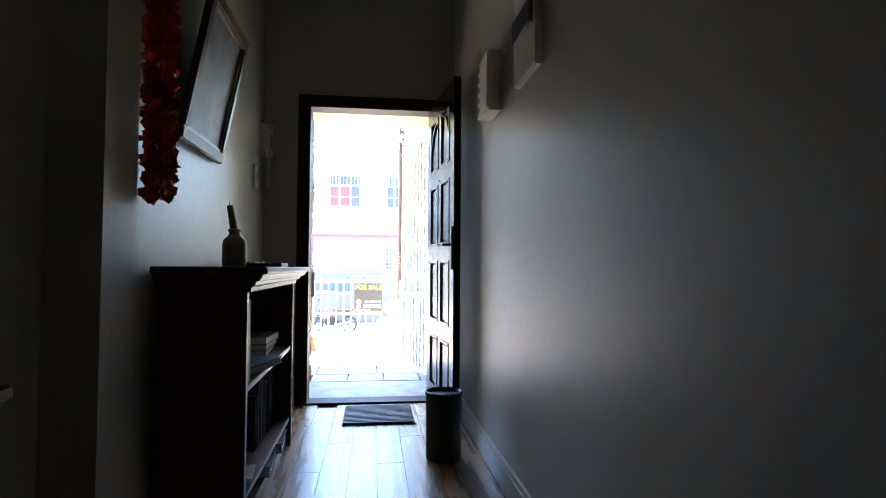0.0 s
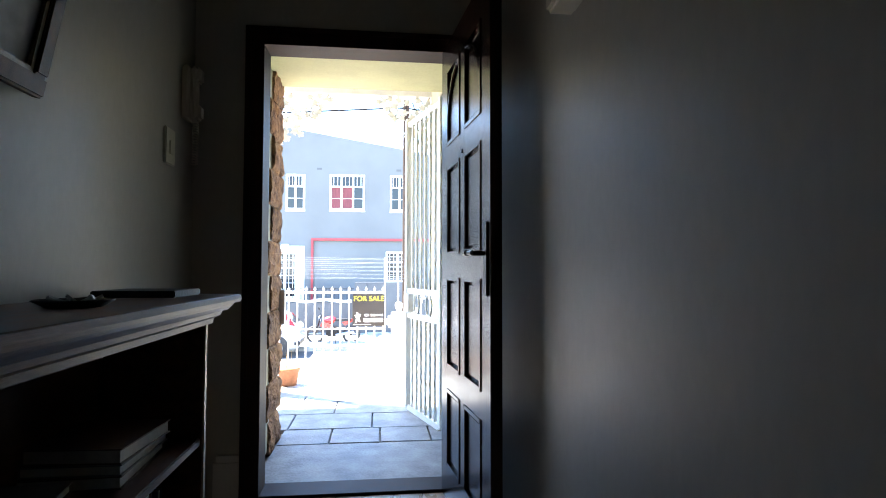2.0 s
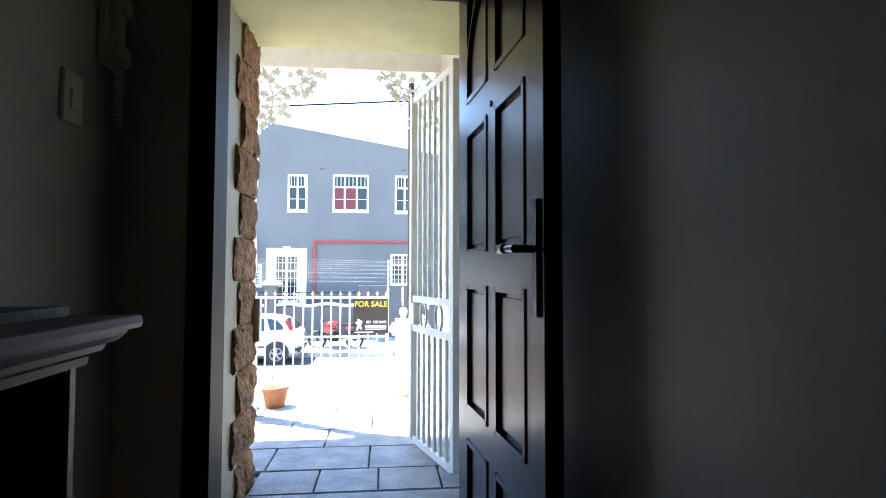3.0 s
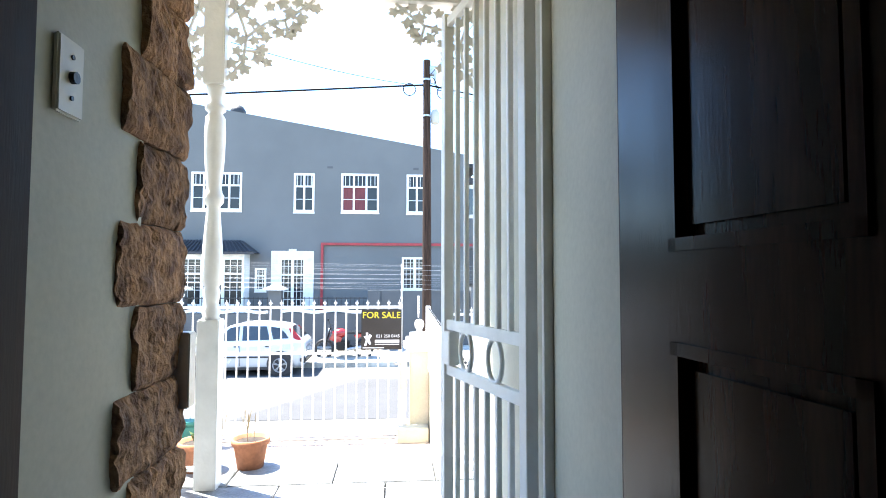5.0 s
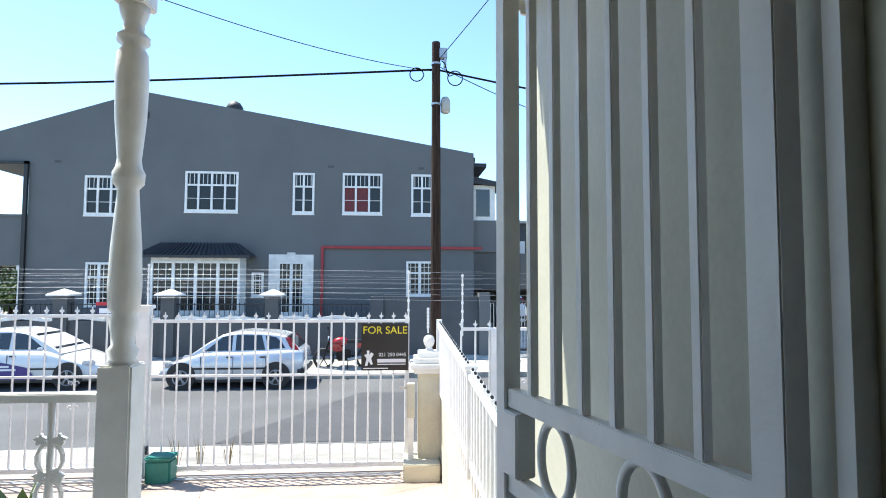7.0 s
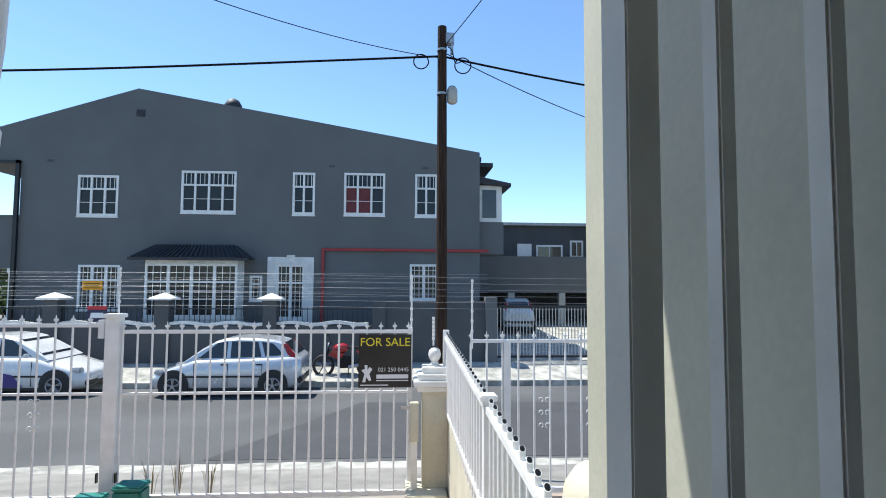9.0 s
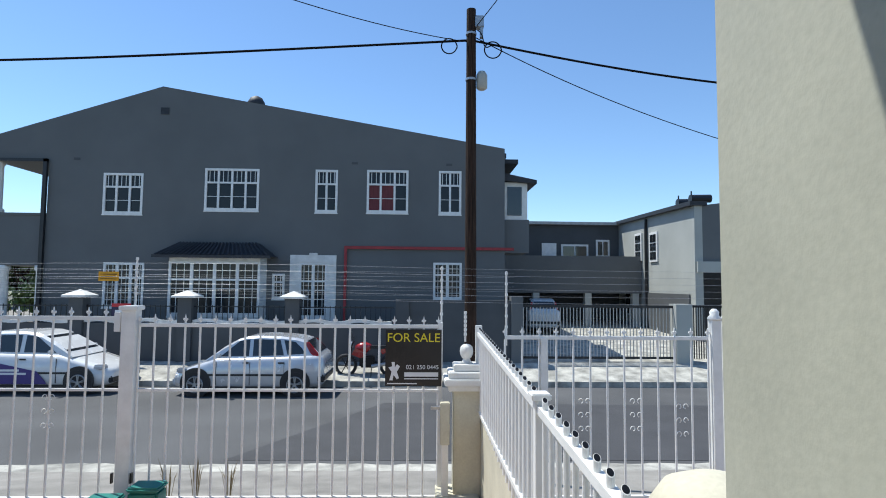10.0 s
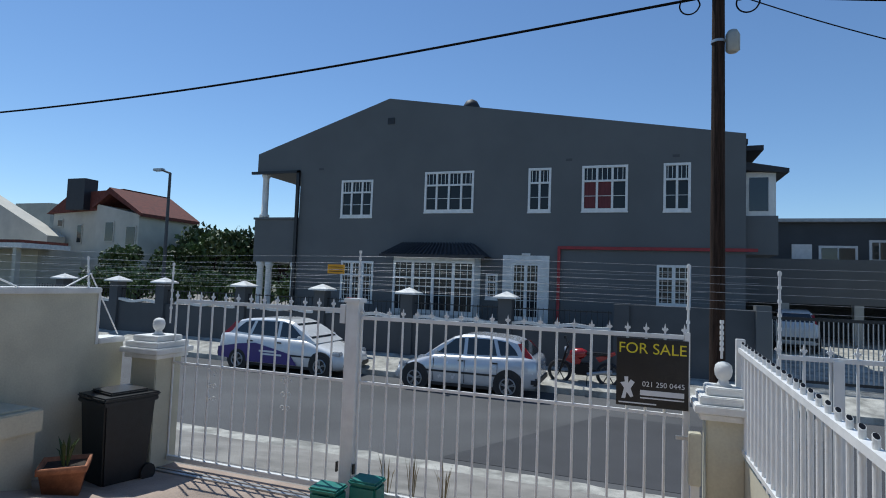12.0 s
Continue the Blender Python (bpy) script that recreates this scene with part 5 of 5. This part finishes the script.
# ---- vehicles ----
def car(name, label, x, y, z, L, hgt, wid, paint, turn=0, hatch=0.96, wrap=None, group="parked cars"):
    """A hatchback; its nose points along local -x, its near side along local -y."""
    c = thing(name, label, "car", group)
    hw = wid / 2
    # along the car: position, underside, waist half width, bonnet or waist height
    st = [(0.00, 0.30, 0.72, 0.50), (0.02, 0.22, 0.84, 0.60), (0.10, 0.18, 0.96, 0.68), (0.27, 0.18, 1.0, 0.90), (0.30, 0.18, 1.0, 0.93), (0.55, 0.18, 1.0, 0.95), (0.80, 0.18, 1.0, 0.98), (0.93, 0.22, 0.97, 1.0), (0.985, 0.26, 0.9, 0.97), (1.0, 0.34, 0.82, 0.80)]
    bm = bmesh.new()
    rings = []
    for u, zb, w, zt in st:
        w *= hw
        zt *= hgt / 1.45
        half = [(w * 0.86, zb), (w * 0.97, zb + 0.10), (w, (zb + zt) * 0.5), (w * 0.97, zt - 0.10), (w * 0.90, zt - 0.02), (w * 0.6, zt)]
        rings.append([bm.verts.new((u * L - L / 2, yy, zz)) for yy, zz in [(-a, b) for a, b in half] + [(a, b) for a, b in half[::-1]]])
    for a, b in zip(rings, rings[1:]):
        for k in range(len(a)):
            bm.faces.new((a[k], a[(k + 1) % len(a)], b[(k + 1) % len(a)], b[k])).smooth = True
    bm.faces.new(rings[0]); bm.faces.new(rings[-1][::-1])
    part("body", bm, paint, c)
    # cabin
    s = hgt / 1.45
    cab_ = [(0.22, 0.86, 0.87), (0.33, 1.18, 0.80), (0.42, 1.37, 0.75), (0.48, 1.43, 0.73), (0.56, 1.45, 0.73), (0.70, 1.435, 0.72), (0.80, 1.40, 0.71), (0.862, 1.345, 0.70), (0.915, 1.18, 0.75), (hatch + 0.02, 0.96, 0.83)]
    bm = bmesh.new()
    rings = []
    for u, zt, w in cab_:
        zt *= s
        zl = 0.86 * s
        rings.append([bm.verts.new((u * L - L / 2, yy, zz)) for yy, zz in ((-0.88 * hw, zl), (-w * hw, max(zl + 0.01, zt - 0.05)), (-w * hw * 0.85, zt), (w * hw * 0.85, zt), (w * hw, max(zl + 0.01, zt - 0.05)), (0.88 * hw, zl))])
    for a, b in zip(rings, rings[1:]):
        for k in range(6):
            bm.faces.new((a[k], a[(k + 1) % 6], b[(k + 1) % 6], b[k])).smooth = False
    bm.faces.new(rings[0]); bm.faces.new(rings[-1][::-1])
    part("cabin", bm, paint, c)

    def side_y(u, zz):
        for (u0, t0, w0), (u1, t1, w1) in zip(cab_, cab_[1:]):
            if u0 <= u <= u1:
                f = (u - u0) / (u1 - u0)
                top, w = (t0 + (t1 - t0) * f) * s - 0.05, (w0 + (w1 - w0) * f)
                g = (zz - 0.86 * s) / max(0.05, top - 0.86 * s)
                return hw * (0.88 + (w - 0.88) * min(1, max(0, g)))
        return hw * 0.85
    panes = ([(0.315, 0.96), (0.435, 1.33), (0.50, 1.365), (0.50, 0.97)], [(0.525, 0.97), (0.525, 1.37), (0.70, 1.36), (0.73, 0.99)], [(0.755, 1.0), (0.725, 1.355), (0.80, 1.31), (0.845, 1.16), (0.87, 1.03)])
    for sd in (-1, 1):
        for p in panes:
            bm = bmesh.new()
            vs = [bm.verts.new((u * L - L / 2, sd * (side_y(u, zz * s) + 0.008), zz * s)) for u, zz in p]
            r = bmesh.ops.extrude_face_region(bm, geom=[bm.faces.new(vs)])
            bmesh.ops.translate(bm, verts=[v_ for v_ in r["geom"] if isinstance(v_, bmesh.types.BMVert)], vec=(0, -sd * 0.02, 0))
            part("side_window", bm, CARGLASS, c)
        part("rub_strip", B(0.22 * L - L / 2, min(sd * hw * 0.985, sd * (hw + 0.012)), 0.50, 0.76 * L - L / 2, max(sd * hw * 0.985, sd * (hw + 0.012)), 0.545), TRIMBLACK, c)
        part("sill", B(0.20 * L - L / 2, sd * hw * 0.9 - 0.03, 0.17, 0.80 * L - L / 2, sd * hw * 0.9 + 0.03, 0.24), TRIMBLACK, c)
        for u in (0.47, 0.70):
            part("door_handle", B(u * L - L / 2, sd * hw * 0.985 - 0.02, 0.80 * s, u * L - L / 2 + 0.14, sd * hw * 0.985 + 0.02, 0.835 * s, 0.006), TRIMBLACK, c)
        part("mirror", B(0.31 * L - L / 2, sd * hw * 0.97 - 0.0 if sd > 0 else -hw * 0.97 - 0.14, 0.94 * s, 0.31 * L - L / 2 + 0.09, hw * 0.97 + 0.14 if sd > 0 else -hw * 0.97, 1.04 * s, 0.02), paint, c)
        for uu in (0.515, 0.74, 0.295):
            part("door_seam", B(uu * L - L / 2, sd * hw * 0.99 - 0.012, 0.28, uu * L - L / 2 + 0.008, sd * hw * 0.99 + 0.011, 0.84 * s), TRIMBLACK, c)
        part("headlight", B(0.035 * L - L / 2, sd * hw * 0.80 - 0.12, 0.56 * s, 0.10 * L - L / 2, sd * hw * 0.80 + 0.09, 0.68 * s, 0.03), CLEARLENS, c, "clear headlight")
        bm = bmesh.new()
        rim_ = [(0.862, 1.30), (0.889, 1.30), (0.925, 1.14), (0.962, 0.99), (0.935, 0.95), (0.902, 1.05)]
        out_ = [bm.verts.new((u * L - L / 2, sd * (side_y(u, zz * s) + 0.014), zz * s)) for u, zz in rim_]
        in_ = [bm.verts.new((u * L - L / 2 + 0.008, sd * (side_y(u, zz * s) - 0.07), zz * s)) for u, zz in rim_]
        bm.faces.new(out_)
        bm.faces.new(in_[::-1])
        for k in range(len(rim_)):
            bm.faces.new((out_[k], in_[k], in_[(k + 1) % len(rim_)], out_[(k + 1) % len(rim_)]))
        part("tail_light", bm, REDLENS, c, "tall red tail light")
        if wrap:
            bm = bmesh.new()
            prism(bm, [((1 - u) * L - L / 2, zz) for u, zz in ((0.02, 0.62), (0.20, 0.75), (0.33, 0.80), (0.60, 0.56), (0.66, 0.26), (0.28, 0.26), (0.02, 0.34))], sd * (hw + 0.004), sd * (hw + 0.013), "y")
            part("wrap", bm, wrap, c, "purple printed side wrap")
            for k, (u0, u1, zz) in enumerate(((0.36, 0.50, 0.56), (0.38, 0.54, 0.48))):
                part("lettering_bar", B((1 - u1) * L - L / 2, min(sd * (hw + 0.013), sd * (hw + 0.016)), zz, (1 - u0) * L - L / 2, max(sd * (hw + 0.013), sd * (hw + 0.016)), zz + 0.05), SIGNWHITE, c)
        for u in (0.165, 0.815):
            wx = u * L - L / 2
            bm = bmesh.new()
            tube(bm, (wx, sd * (hw - 0.03), 0.33), (wx, sd * (hw + 0.010), 0.33), 0.36, seg=28)
            part("wheel_arch", bm, TRIMBLACK, c)
            wh = bmesh.new()
            tube(wh, (wx, sd * (hw - 0.17), 0.295), (wx, sd * (hw + 0.018), 0.295), 0.295, seg=28)
            wob = part("wheel", wh, RUBBER, c)
            bm = bmesh.new()
            ya, yb = sd * (hw + 0.018), sd * (hw + 0.028)
            for k in range(24):
                a0, a1 = 2 * math.pi * k / 24, 2 * math.pi * (k + 1) / 24
                tube(bm, (wx + 0.185 * math.cos(a0), yb, 0.295 + 0.185 * math.sin(a0)), (wx + 0.185 * math.cos(a1), yb, 0.295 + 0.185 * math.sin(a1)), 0.016, seg=5)
            for k in range(5):
                a0 = 2 * math.pi * k / 5 + 0.3
                for d_ in (-0.13, 0.13):
                    tube(bm, (wx + 0.03 * math.cos(a0), yb, 0.295 + 0.03 * math.sin(a0)), (wx + 0.18 * math.cos(a0 + d_), yb, 0.295 + 0.18 * math.sin(a0 + d_)), 0.016, seg=5)
            tube(bm, (wx, ya, 0.295), (wx, sd * (hw + 0.04), 0.295), 0.045, seg=12)
            part("rim", bm, STEEL, wob, "silver alloy rim")
    # glass front and rear
    for (u0, z0, w0), (u1, z1, w1) in (((0.262, 0.965, 0.74), (0.405, 1.325, 0.64)), ((0.872, 1.315, 0.58), (0.955, 1.03, 0.66))):
        bm = bmesh.new()
        n0 = Vector((-(z1 - z0) * s, 0, (u1 - u0) * L)).normalized()
        if n0.z < 0:
            n0 = -n0
        pts = [Vector((u0 * L - L / 2, -w0 * hw, z0 * s)), Vector((u0 * L - L / 2, w0 * hw, z0 * s)), Vector((u1 * L - L / 2, w1 * hw, z1 * s)), Vector((u1 * L - L / 2, -w1 * hw, z1 * s))]
        f = bm.faces.new([bm.verts.new(p + n0 * 0.02) for p in pts])
        r = bmesh.ops.extrude_face_region(bm, geom=[f])
        bmesh.ops.translate(bm, verts=[v_ for v_ in r["geom"] if isinstance(v_, bmesh.types.BMVert)], vec=-n0 * 0.03)
        part("windscreen", bm, CARGLASS, c)
    part("bumper", B(-L / 2 - 0.015, -hw * 0.80, 0.26, -L / 2 + 0.10, hw * 0.80, 0.42, 0.03), TRIMBLACK if wrap else paint, c)
    part("bumper", B(L / 2 - 0.18, -hw * 0.93, 0.34, L / 2 + 0.03, hw * 0.93, 0.52, 0.04), TRIMBLACK, c)
    part("number_plate", B(-L / 2 - 0.022, -0.25, 0.36, -L / 2 - 0.015, 0.25, 0.46), SIGNWHITE, c)
    part("underbody", B(0.1 * L - L / 2, -hw * 0.82, 0.15, 0.9 * L - L / 2, hw * 0.82, 0.30), TRIMBLACK, c)
    c.matrix_world = pose(x, y, z, 0, 0, turn)
    return c


car("hatchback_car", "silver five-door hatchback parked at the kerb", -2.78, 19.55 + 0.82, ZR, 3.66, 1.44, 1.64, SILVER)
car("crossover_car", "white hatchback with a purple printed side parked at the kerb", -8.28, 19.75 + 0.86, ZR, 4.2, 1.50, 1.72, CARWHITE, 180, wrap=PURPLE)
car("parked_car", "small white car parked in the driveway", 6.42, 29.2, -0.80, 3.3, 1.36, 1.34, CARWHITE, -97)

mb = thing("motorcycle", "red and black motorcycle on the far pavement", "motorcycle", at=(-0.05, 21.55, ZR + 0.17))
for x in (-0.62, 0.62):
    bm = bmesh.new()
    for k in range(28):
        a0, a1 = 2 * math.pi * k / 28, 2 * math.pi * (k + 1) / 28
        tube(bm, (x + 0.27 * math.cos(a0), 0, 0.31 + 0.27 * math.sin(a0)), (x + 0.27 * math.cos(a1), 0, 0.31 + 0.27 * math.sin(a1)), 0.045, seg=8)
    for k in range(6):
        a0 = k * 1.047
        tube(bm, (x, 0, 0.31), (x + 0.26 * math.cos(a0), 0, 0.31 + 0.26 * math.sin(a0)), 0.014, seg=6)
    part("wheel", bm, RUBBER, mb)
bm = bmesh.new()
lathe(bm, [(0.02, -0.24), (0.11, -0.2), (0.15, -0.05), (0.14, 0.1), (0.06, 0.22), (0.01, 0.24)], 0, 0, 0, 14)
bmesh.ops.transform(bm, matrix=pose(-0.14, 0, 0.80, 0, 80, 0), verts=bm.verts)
part("tank", bm, REDPAINT, mb, "glossy red tank")
bm = bmesh.new()
prism(bm, [(-0.46, 0.62), (-0.36, 0.80), (-0.05, 0.66), (-0.12, 0.48)], -0.13, 0.13, "y")
part("fairing", bm, REDPAINT, mb)
bm = bmesh.new()
prism(bm, [(0.30, 0.74), (0.78, 0.90), (0.80, 0.84), (0.4, 0.62)], -0.09, 0.09, "y")
part("tail_cowl", bm, REDPAINT, mb)
part("seat", B(0.05, -0.12, 0.78, 0.66, 0.12, 0.86, 0.03), BINBLACK, mb)
part("engine", B(-0.24, -0.15, 0.26, 0.18, 0.15, 0.58, 0.04), BLACKMETAL, mb)
bm = bmesh.new()
for s in (-0.07, 0.07):
    tube(bm, (-0.62, s, 0.31), (-0.42, s, 0.98), 0.024)
    tube(bm, (0.62, s, 0.31), (0.05, s, 0.42), 0.022)
tube(bm, (-0.40, -0.34, 1.06), (-0.42, 0.34, 1.06), 0.013)
tube(bm, (-0.40, -0.3, 1.06), (-0.44, -0.34, 1.22), 0.006)
box(bm, -0.48, -0.40, 1.20, -0.43, -0.28, 1.28, 0.01)
tube(bm, (0.1, -0.12, 0.3), (0.1, -0.3, 0.0), 0.012)
part("frame", bm, BLACKMETAL, mb)
bm = bmesh.new()
tube(bm, (0.1, -0.16, 0.3), (0.72, -0.18, 0.42), 0.05)
part("exhaust", bm, STEEL, mb)
bm = bmesh.new()
tube(bm, (-0.50, 0, 0.88), (-0.42, 0, 0.88), 0.085, seg=16)
part("headlight", bm, CLEARLENS, mb)

# ---- distance ----
def tree(name, label, x, y, z, h, r, seed, mat=LEAFDARK, n_=2600, s=0.22):
    r_ = random.Random(seed)
    t = thing(name, label, "tree")
    bm = bmesh.new()
    tube(bm, (x, y, z), (x + 0.1, y, z + h * 0.5), r * 0.09, r * 0.05)
    blobs = []
    for k in range(11):
        a = r_.random() * 6.283
        q = Vector((x + r * 0.65 * r_.random() * math.cos(a), y + r * 0.65 * math.sin(a) * r_.random(), z + h * (0.35 + 0.5 * r_.random())))
        tube(bm, (x + 0.05, y, z + h * 0.3), q, r * 0.04, r * 0.012, 6)
        blobs.append((q, r * (0.28 + 0.22 * r_.random())))
    part("trunk", bm, POLEWOOD, t)
    vs, fs = [], []
    for k in range(n_):
        c, br = blobs[k % len(blobs)]
        d = Vector((r_.gauss(0, 1), r_.gauss(0, 1), r_.gauss(0, 0.8))).normalized() * br * (0.6 + 0.5 * r_.random())
        p = c + d
        e = Euler((r_.random() * 6, r_.random() * 6, r_.random() * 6)).to_matrix()
        i = len(vs)
        for q in ((-s, -s * 0.5, 0), (s, -s * 0.5, 0.03), (s * 0.6, s * 0.6, 0), (-s * 0.5, s * 0.5, 0.03)):
            vs.append(p + e @ Vector(q))
        fs.append((i, i + 1, i + 2, i + 3))
    me = bpy.data.meshes.new("crown")
    me.from_pydata([tuple(v_) for v_ in vs], [], fs)
    me.materials.append(mat)
    o = new("crown", me)
    o.parent = t
    return t


for k, (x, y, h, r) in enumerate(((-35, 47, 6.6, 3.4), (-31, 46, 6.4, 3.0), (-26, 45, 6.8, 3.3), (-22.5, 44, 6.6, 3.0), (-39, 50, 7, 3.3), (-19, 46, 6.6, 2.8), (-16.5, 43, 6.2, 2.6), (-42.5, 52, 6.6, 3.2), (-37, 44, 5.4, 2.6), (-28.5, 48, 7.2, 3.2))):
    tree("tree", "dense dark green street tree", x, y, -1.5, h, r, 20 + k)
tree("bush", "dark rounded garden bush", -33.5, 36, -1.2, 4.2, 1.8, 41, n_=1400, s=0.16)
for k in range(6):
    tree("hedge_bush", "yellow-green hedge bush behind the wall", -30 + 2.4 * k, 32 + 0.5 * k, -1.2, 2.4, 1.5, 50 + k, LEAF, 900, 0.13)
pt = thing("palm", "spiky palm crown behind the balcony", "tree")
bm = bmesh.new()
tube(bm, (-16.3, 38, -0.9), (-16.3, 38, 3.6), 0.22, 0.16)
part("trunk", bm, POLEWOOD, pt)
r_ = random.Random(2)
for k in range(26):
    a, e = r_.random() * 6.283, 0.2 + 1.1 * r_.random()
    bm = bmesh.new()
    pts = [Vector((-16.3, 38, 3.6)) + Vector((math.cos(a) * math.cos(e) * u * 1.6, math.sin(a) * math.cos(e) * u * 1.6, math.sin(e) * u * 1.6 - 0.4 * u * u)) for u in (0, 0.35, 0.7, 1.0)]
    sd_ = Vector((-math.sin(a), math.cos(a), 0))
    l_ = [bm.verts.new(p - sd_ * w_) for p, w_ in zip(pts, (0.03, 0.12, 0.10, 0.01))]
    rr_ = [bm.verts.new(p + sd_ * w_) for p, w_ in zip(pts, (0.03, 0.12, 0.10, 0.01))]
    for j in range(3):
        bm.faces.new((l_[j], l_[j + 1], rr_[j + 1], rr_[j]))
    part("frond", bm, LEAFDARK, pt)

ho = thing("white_house", "weathered white house with a red tiled roof", "house")
bm = bmesh.new()
prism(bm, [(-46.5, -1.9), (-40, -1.9), (-40, 5.6), (-46.5, 6.6)], 45, 52, "y")
box(bm, -56, 46.5, -1.9, -46.5, 52, 6.2)
part("wall", bm, OFFWHITE, ho)
bm = bmesh.new()
prism(bm, [(-57, 5.9), (-46.3, 6.3), (-44.5, 8.2), (-53, 7.9)], 46.3, 52, "y")
prism(bm, [(-47, 6.5), (-44.5, 8.1), (-39.5, 5.7), (-39.5, 5.4), (-44.5, 7.5), (-47, 6.2)], 44.8, 52, "y")
part("roof", bm, ROOFRED, ho)
bm = bmesh.new()
box(bm, -52.6, 45.6, 6.2, -49.7, 47.0, 9.2)
part("chimney", bm, ROOFDARK, ho, "dark brick chimney")
for a, b, c, d, yy in ((-51.8, -50.9, 3.0, 4.9, 46.5), (-45, -43.6, 3.1, 5.0, 45), (-41.8, -40.3, 2.8, 4.6, 45), (-55.2, -54.2, 4.6, 5.4, 46.5)):
    w = part("window", B(a, yy - 0.08, c, b, yy - 0.002, d), OFFWHITE, ho)
    part("pane", B(a + 0.12, yy - 0.1, c + 0.12, b - 0.12, yy - 0.081, d - 0.12), CARGLASS, w)
ho.matrix_world = pose(-50.6, 0, 0.5) @ Matrix.Diagonal((0.82, 1, 1.03, 1)) @ pose(50.6, 0, 0)
h2 = thing("cottage", "pale cottage with a flat porch roof", "house")
part("wall", B(-62, 40, -1.9, -47.5, 44, 2.6), OFFWHITE, h2)
part("porch_roof", B(-62, 37, 2.6, -45, 41, 3.0), WHITEMASON, h2)
part("eave", B(-62, 37.0, 3.0, -45.3, 41, 3.25), ROOFRED, h2)
for x in (-46, -50, -54):
    part("porch_column", B(x - 0.2, 37.1, -1.9, x + 0.2, 37.5, 2.6), OFFWHITE, h2)
bm = bmesh.new()
prism(bm, [(-70, 9), (-64, 9.2), (-52.5, 4.2), (-52.5, 3.2), (-70, 3.2)], 44.2, 46, "y")
part("gable", bm, OFFWHITE, h2)
bf = thing("far_block", "distant pale stone blocks on the skyline", "building")
part("block", B(-105, 75, -2, -96, 80, 12.5), OFFWHITE, bf)
part("block", B(-96, 80, -2, -84, 84, 11), FACADE_PALE, bf)
sl = thing("street_lamp", "grey steel street lamp with a short arm", "street lamp")
bm = bmesh.new()
tube(bm, (-19, 26, -1.4), (-19.0, 26, 5.6), 0.09, 0.06)
tube(bm, (-19, 26, 5.58), (-19.5, 26, 5.74), 0.045)
part("pole", bm, FACADE_DARK, sl)
part("head", B(-19.95, 25.88, 5.70, -19.4, 26.12, 5.82, 0.03), STEEL, sl)

# ---- loose pieces of floors and walls ----
bm = bmesh.new()
box(bm, 0, 0, -0.012, 0.131, 1.2, 0.0, 0.0012)
plank = mesh_of(bm, "plank", LAMINATE)
for i in range(11):
    for j in range(7):
        x, y = XL + 0.002 + i * 0.133, -3.0 + ((i * 0.43) % 1.2) - 1.2 + j * 1.202
        if x + 0.131 > XR or y + 1.2 < -3.0 or y > YD - 0.06:
            continue
        o = new("plank", plank)
        o.location, o.parent = (x, y, 0), floor
        if y + 1.2 > YD - 0.03:
            o.scale = (1, (YD - 0.03 - y) / 1.2, 1)
porch = bpy.data.objects["porch_floor"]
SL = [(1.03 - 0.10, YD + 0.14, 1.995, 5.20), (0.93, 5.21, 1.235, 5.52), (1.245, 5.21, 1.545, 5.52), (1.555, 5.21, 1.86, 5.52), (1.87, 5.21, 1.995, 5.52)]
y = 5.53
for k in range(4):
    for j in range(9):
        x = -2.9 + j * 0.55 + (0.27 if k % 2 else 0)
        SL.append((x, y + 0.39 * k, min(x + 0.54, 1.99), y + 0.39 * k + 0.38))
for a in SL:
    if a[2] - a[0] < 0.05:
        continue
    o = part("slab", B(a[0], a[1], -0.03, a[2], a[3], 0.0 - 0.004 * random.random(), 0.004), SLATE, porch)
# rough stone quoins on the recess corner
rec = bpy.data.objects["wall_front"]
part("mortar_bed", B(0.66, 5.362, -0.03, 0.902, 5.374, 2.24), MORTAR, rec)
part("mortar_bed", B(0.70, 5.121, -0.03, 0.893, 5.3615, 2.22), MORTAR, rec)
for k in range(11):
    z0, z1 = -0.03 + 0.208 * k, -0.03 + 0.208 * k + 0.205
    long_ = k % 2
    bm = bmesh.new()
    box(bm, 0.64, 5.0 if long_ else 5.085, z0, 0.921 + 0.010 * noise.noise(Vector((k * 3.1, 0, 0))), 5.39, z1)
    bmesh.ops.subdivide_edges(bm, edges=bm.edges[:], cuts=13, use_grid_fill=True)
    cz = (z0 + z1) / 2
    for v_ in bm.verts:
        e = abs(v_.co.z - cz) / ((z1 - z0) / 2)
        q = v_.co.copy()
        rnd_ = noise.noise(q * 9) * 0.013 + noise.noise(q * 30) * 0.008 + noise.noise(q * 60) * 0.005
        if q.x > 0.88:
            v_.co.x += rnd_ - 0.013 * e ** 10
        if q.y > 5.35:
            v_.co.y += rnd_ - 0.02 * e ** 8
        if q.y < 5.1 and q.x > 0.88:
            v_.co.y += rnd_ + 0.012 * e ** 8
        v_.co.z += 0.4 * noise.noise(q * 15 + Vector((7, 0, 0))) * 0.012
    part("stone", bm, STONE, rec)
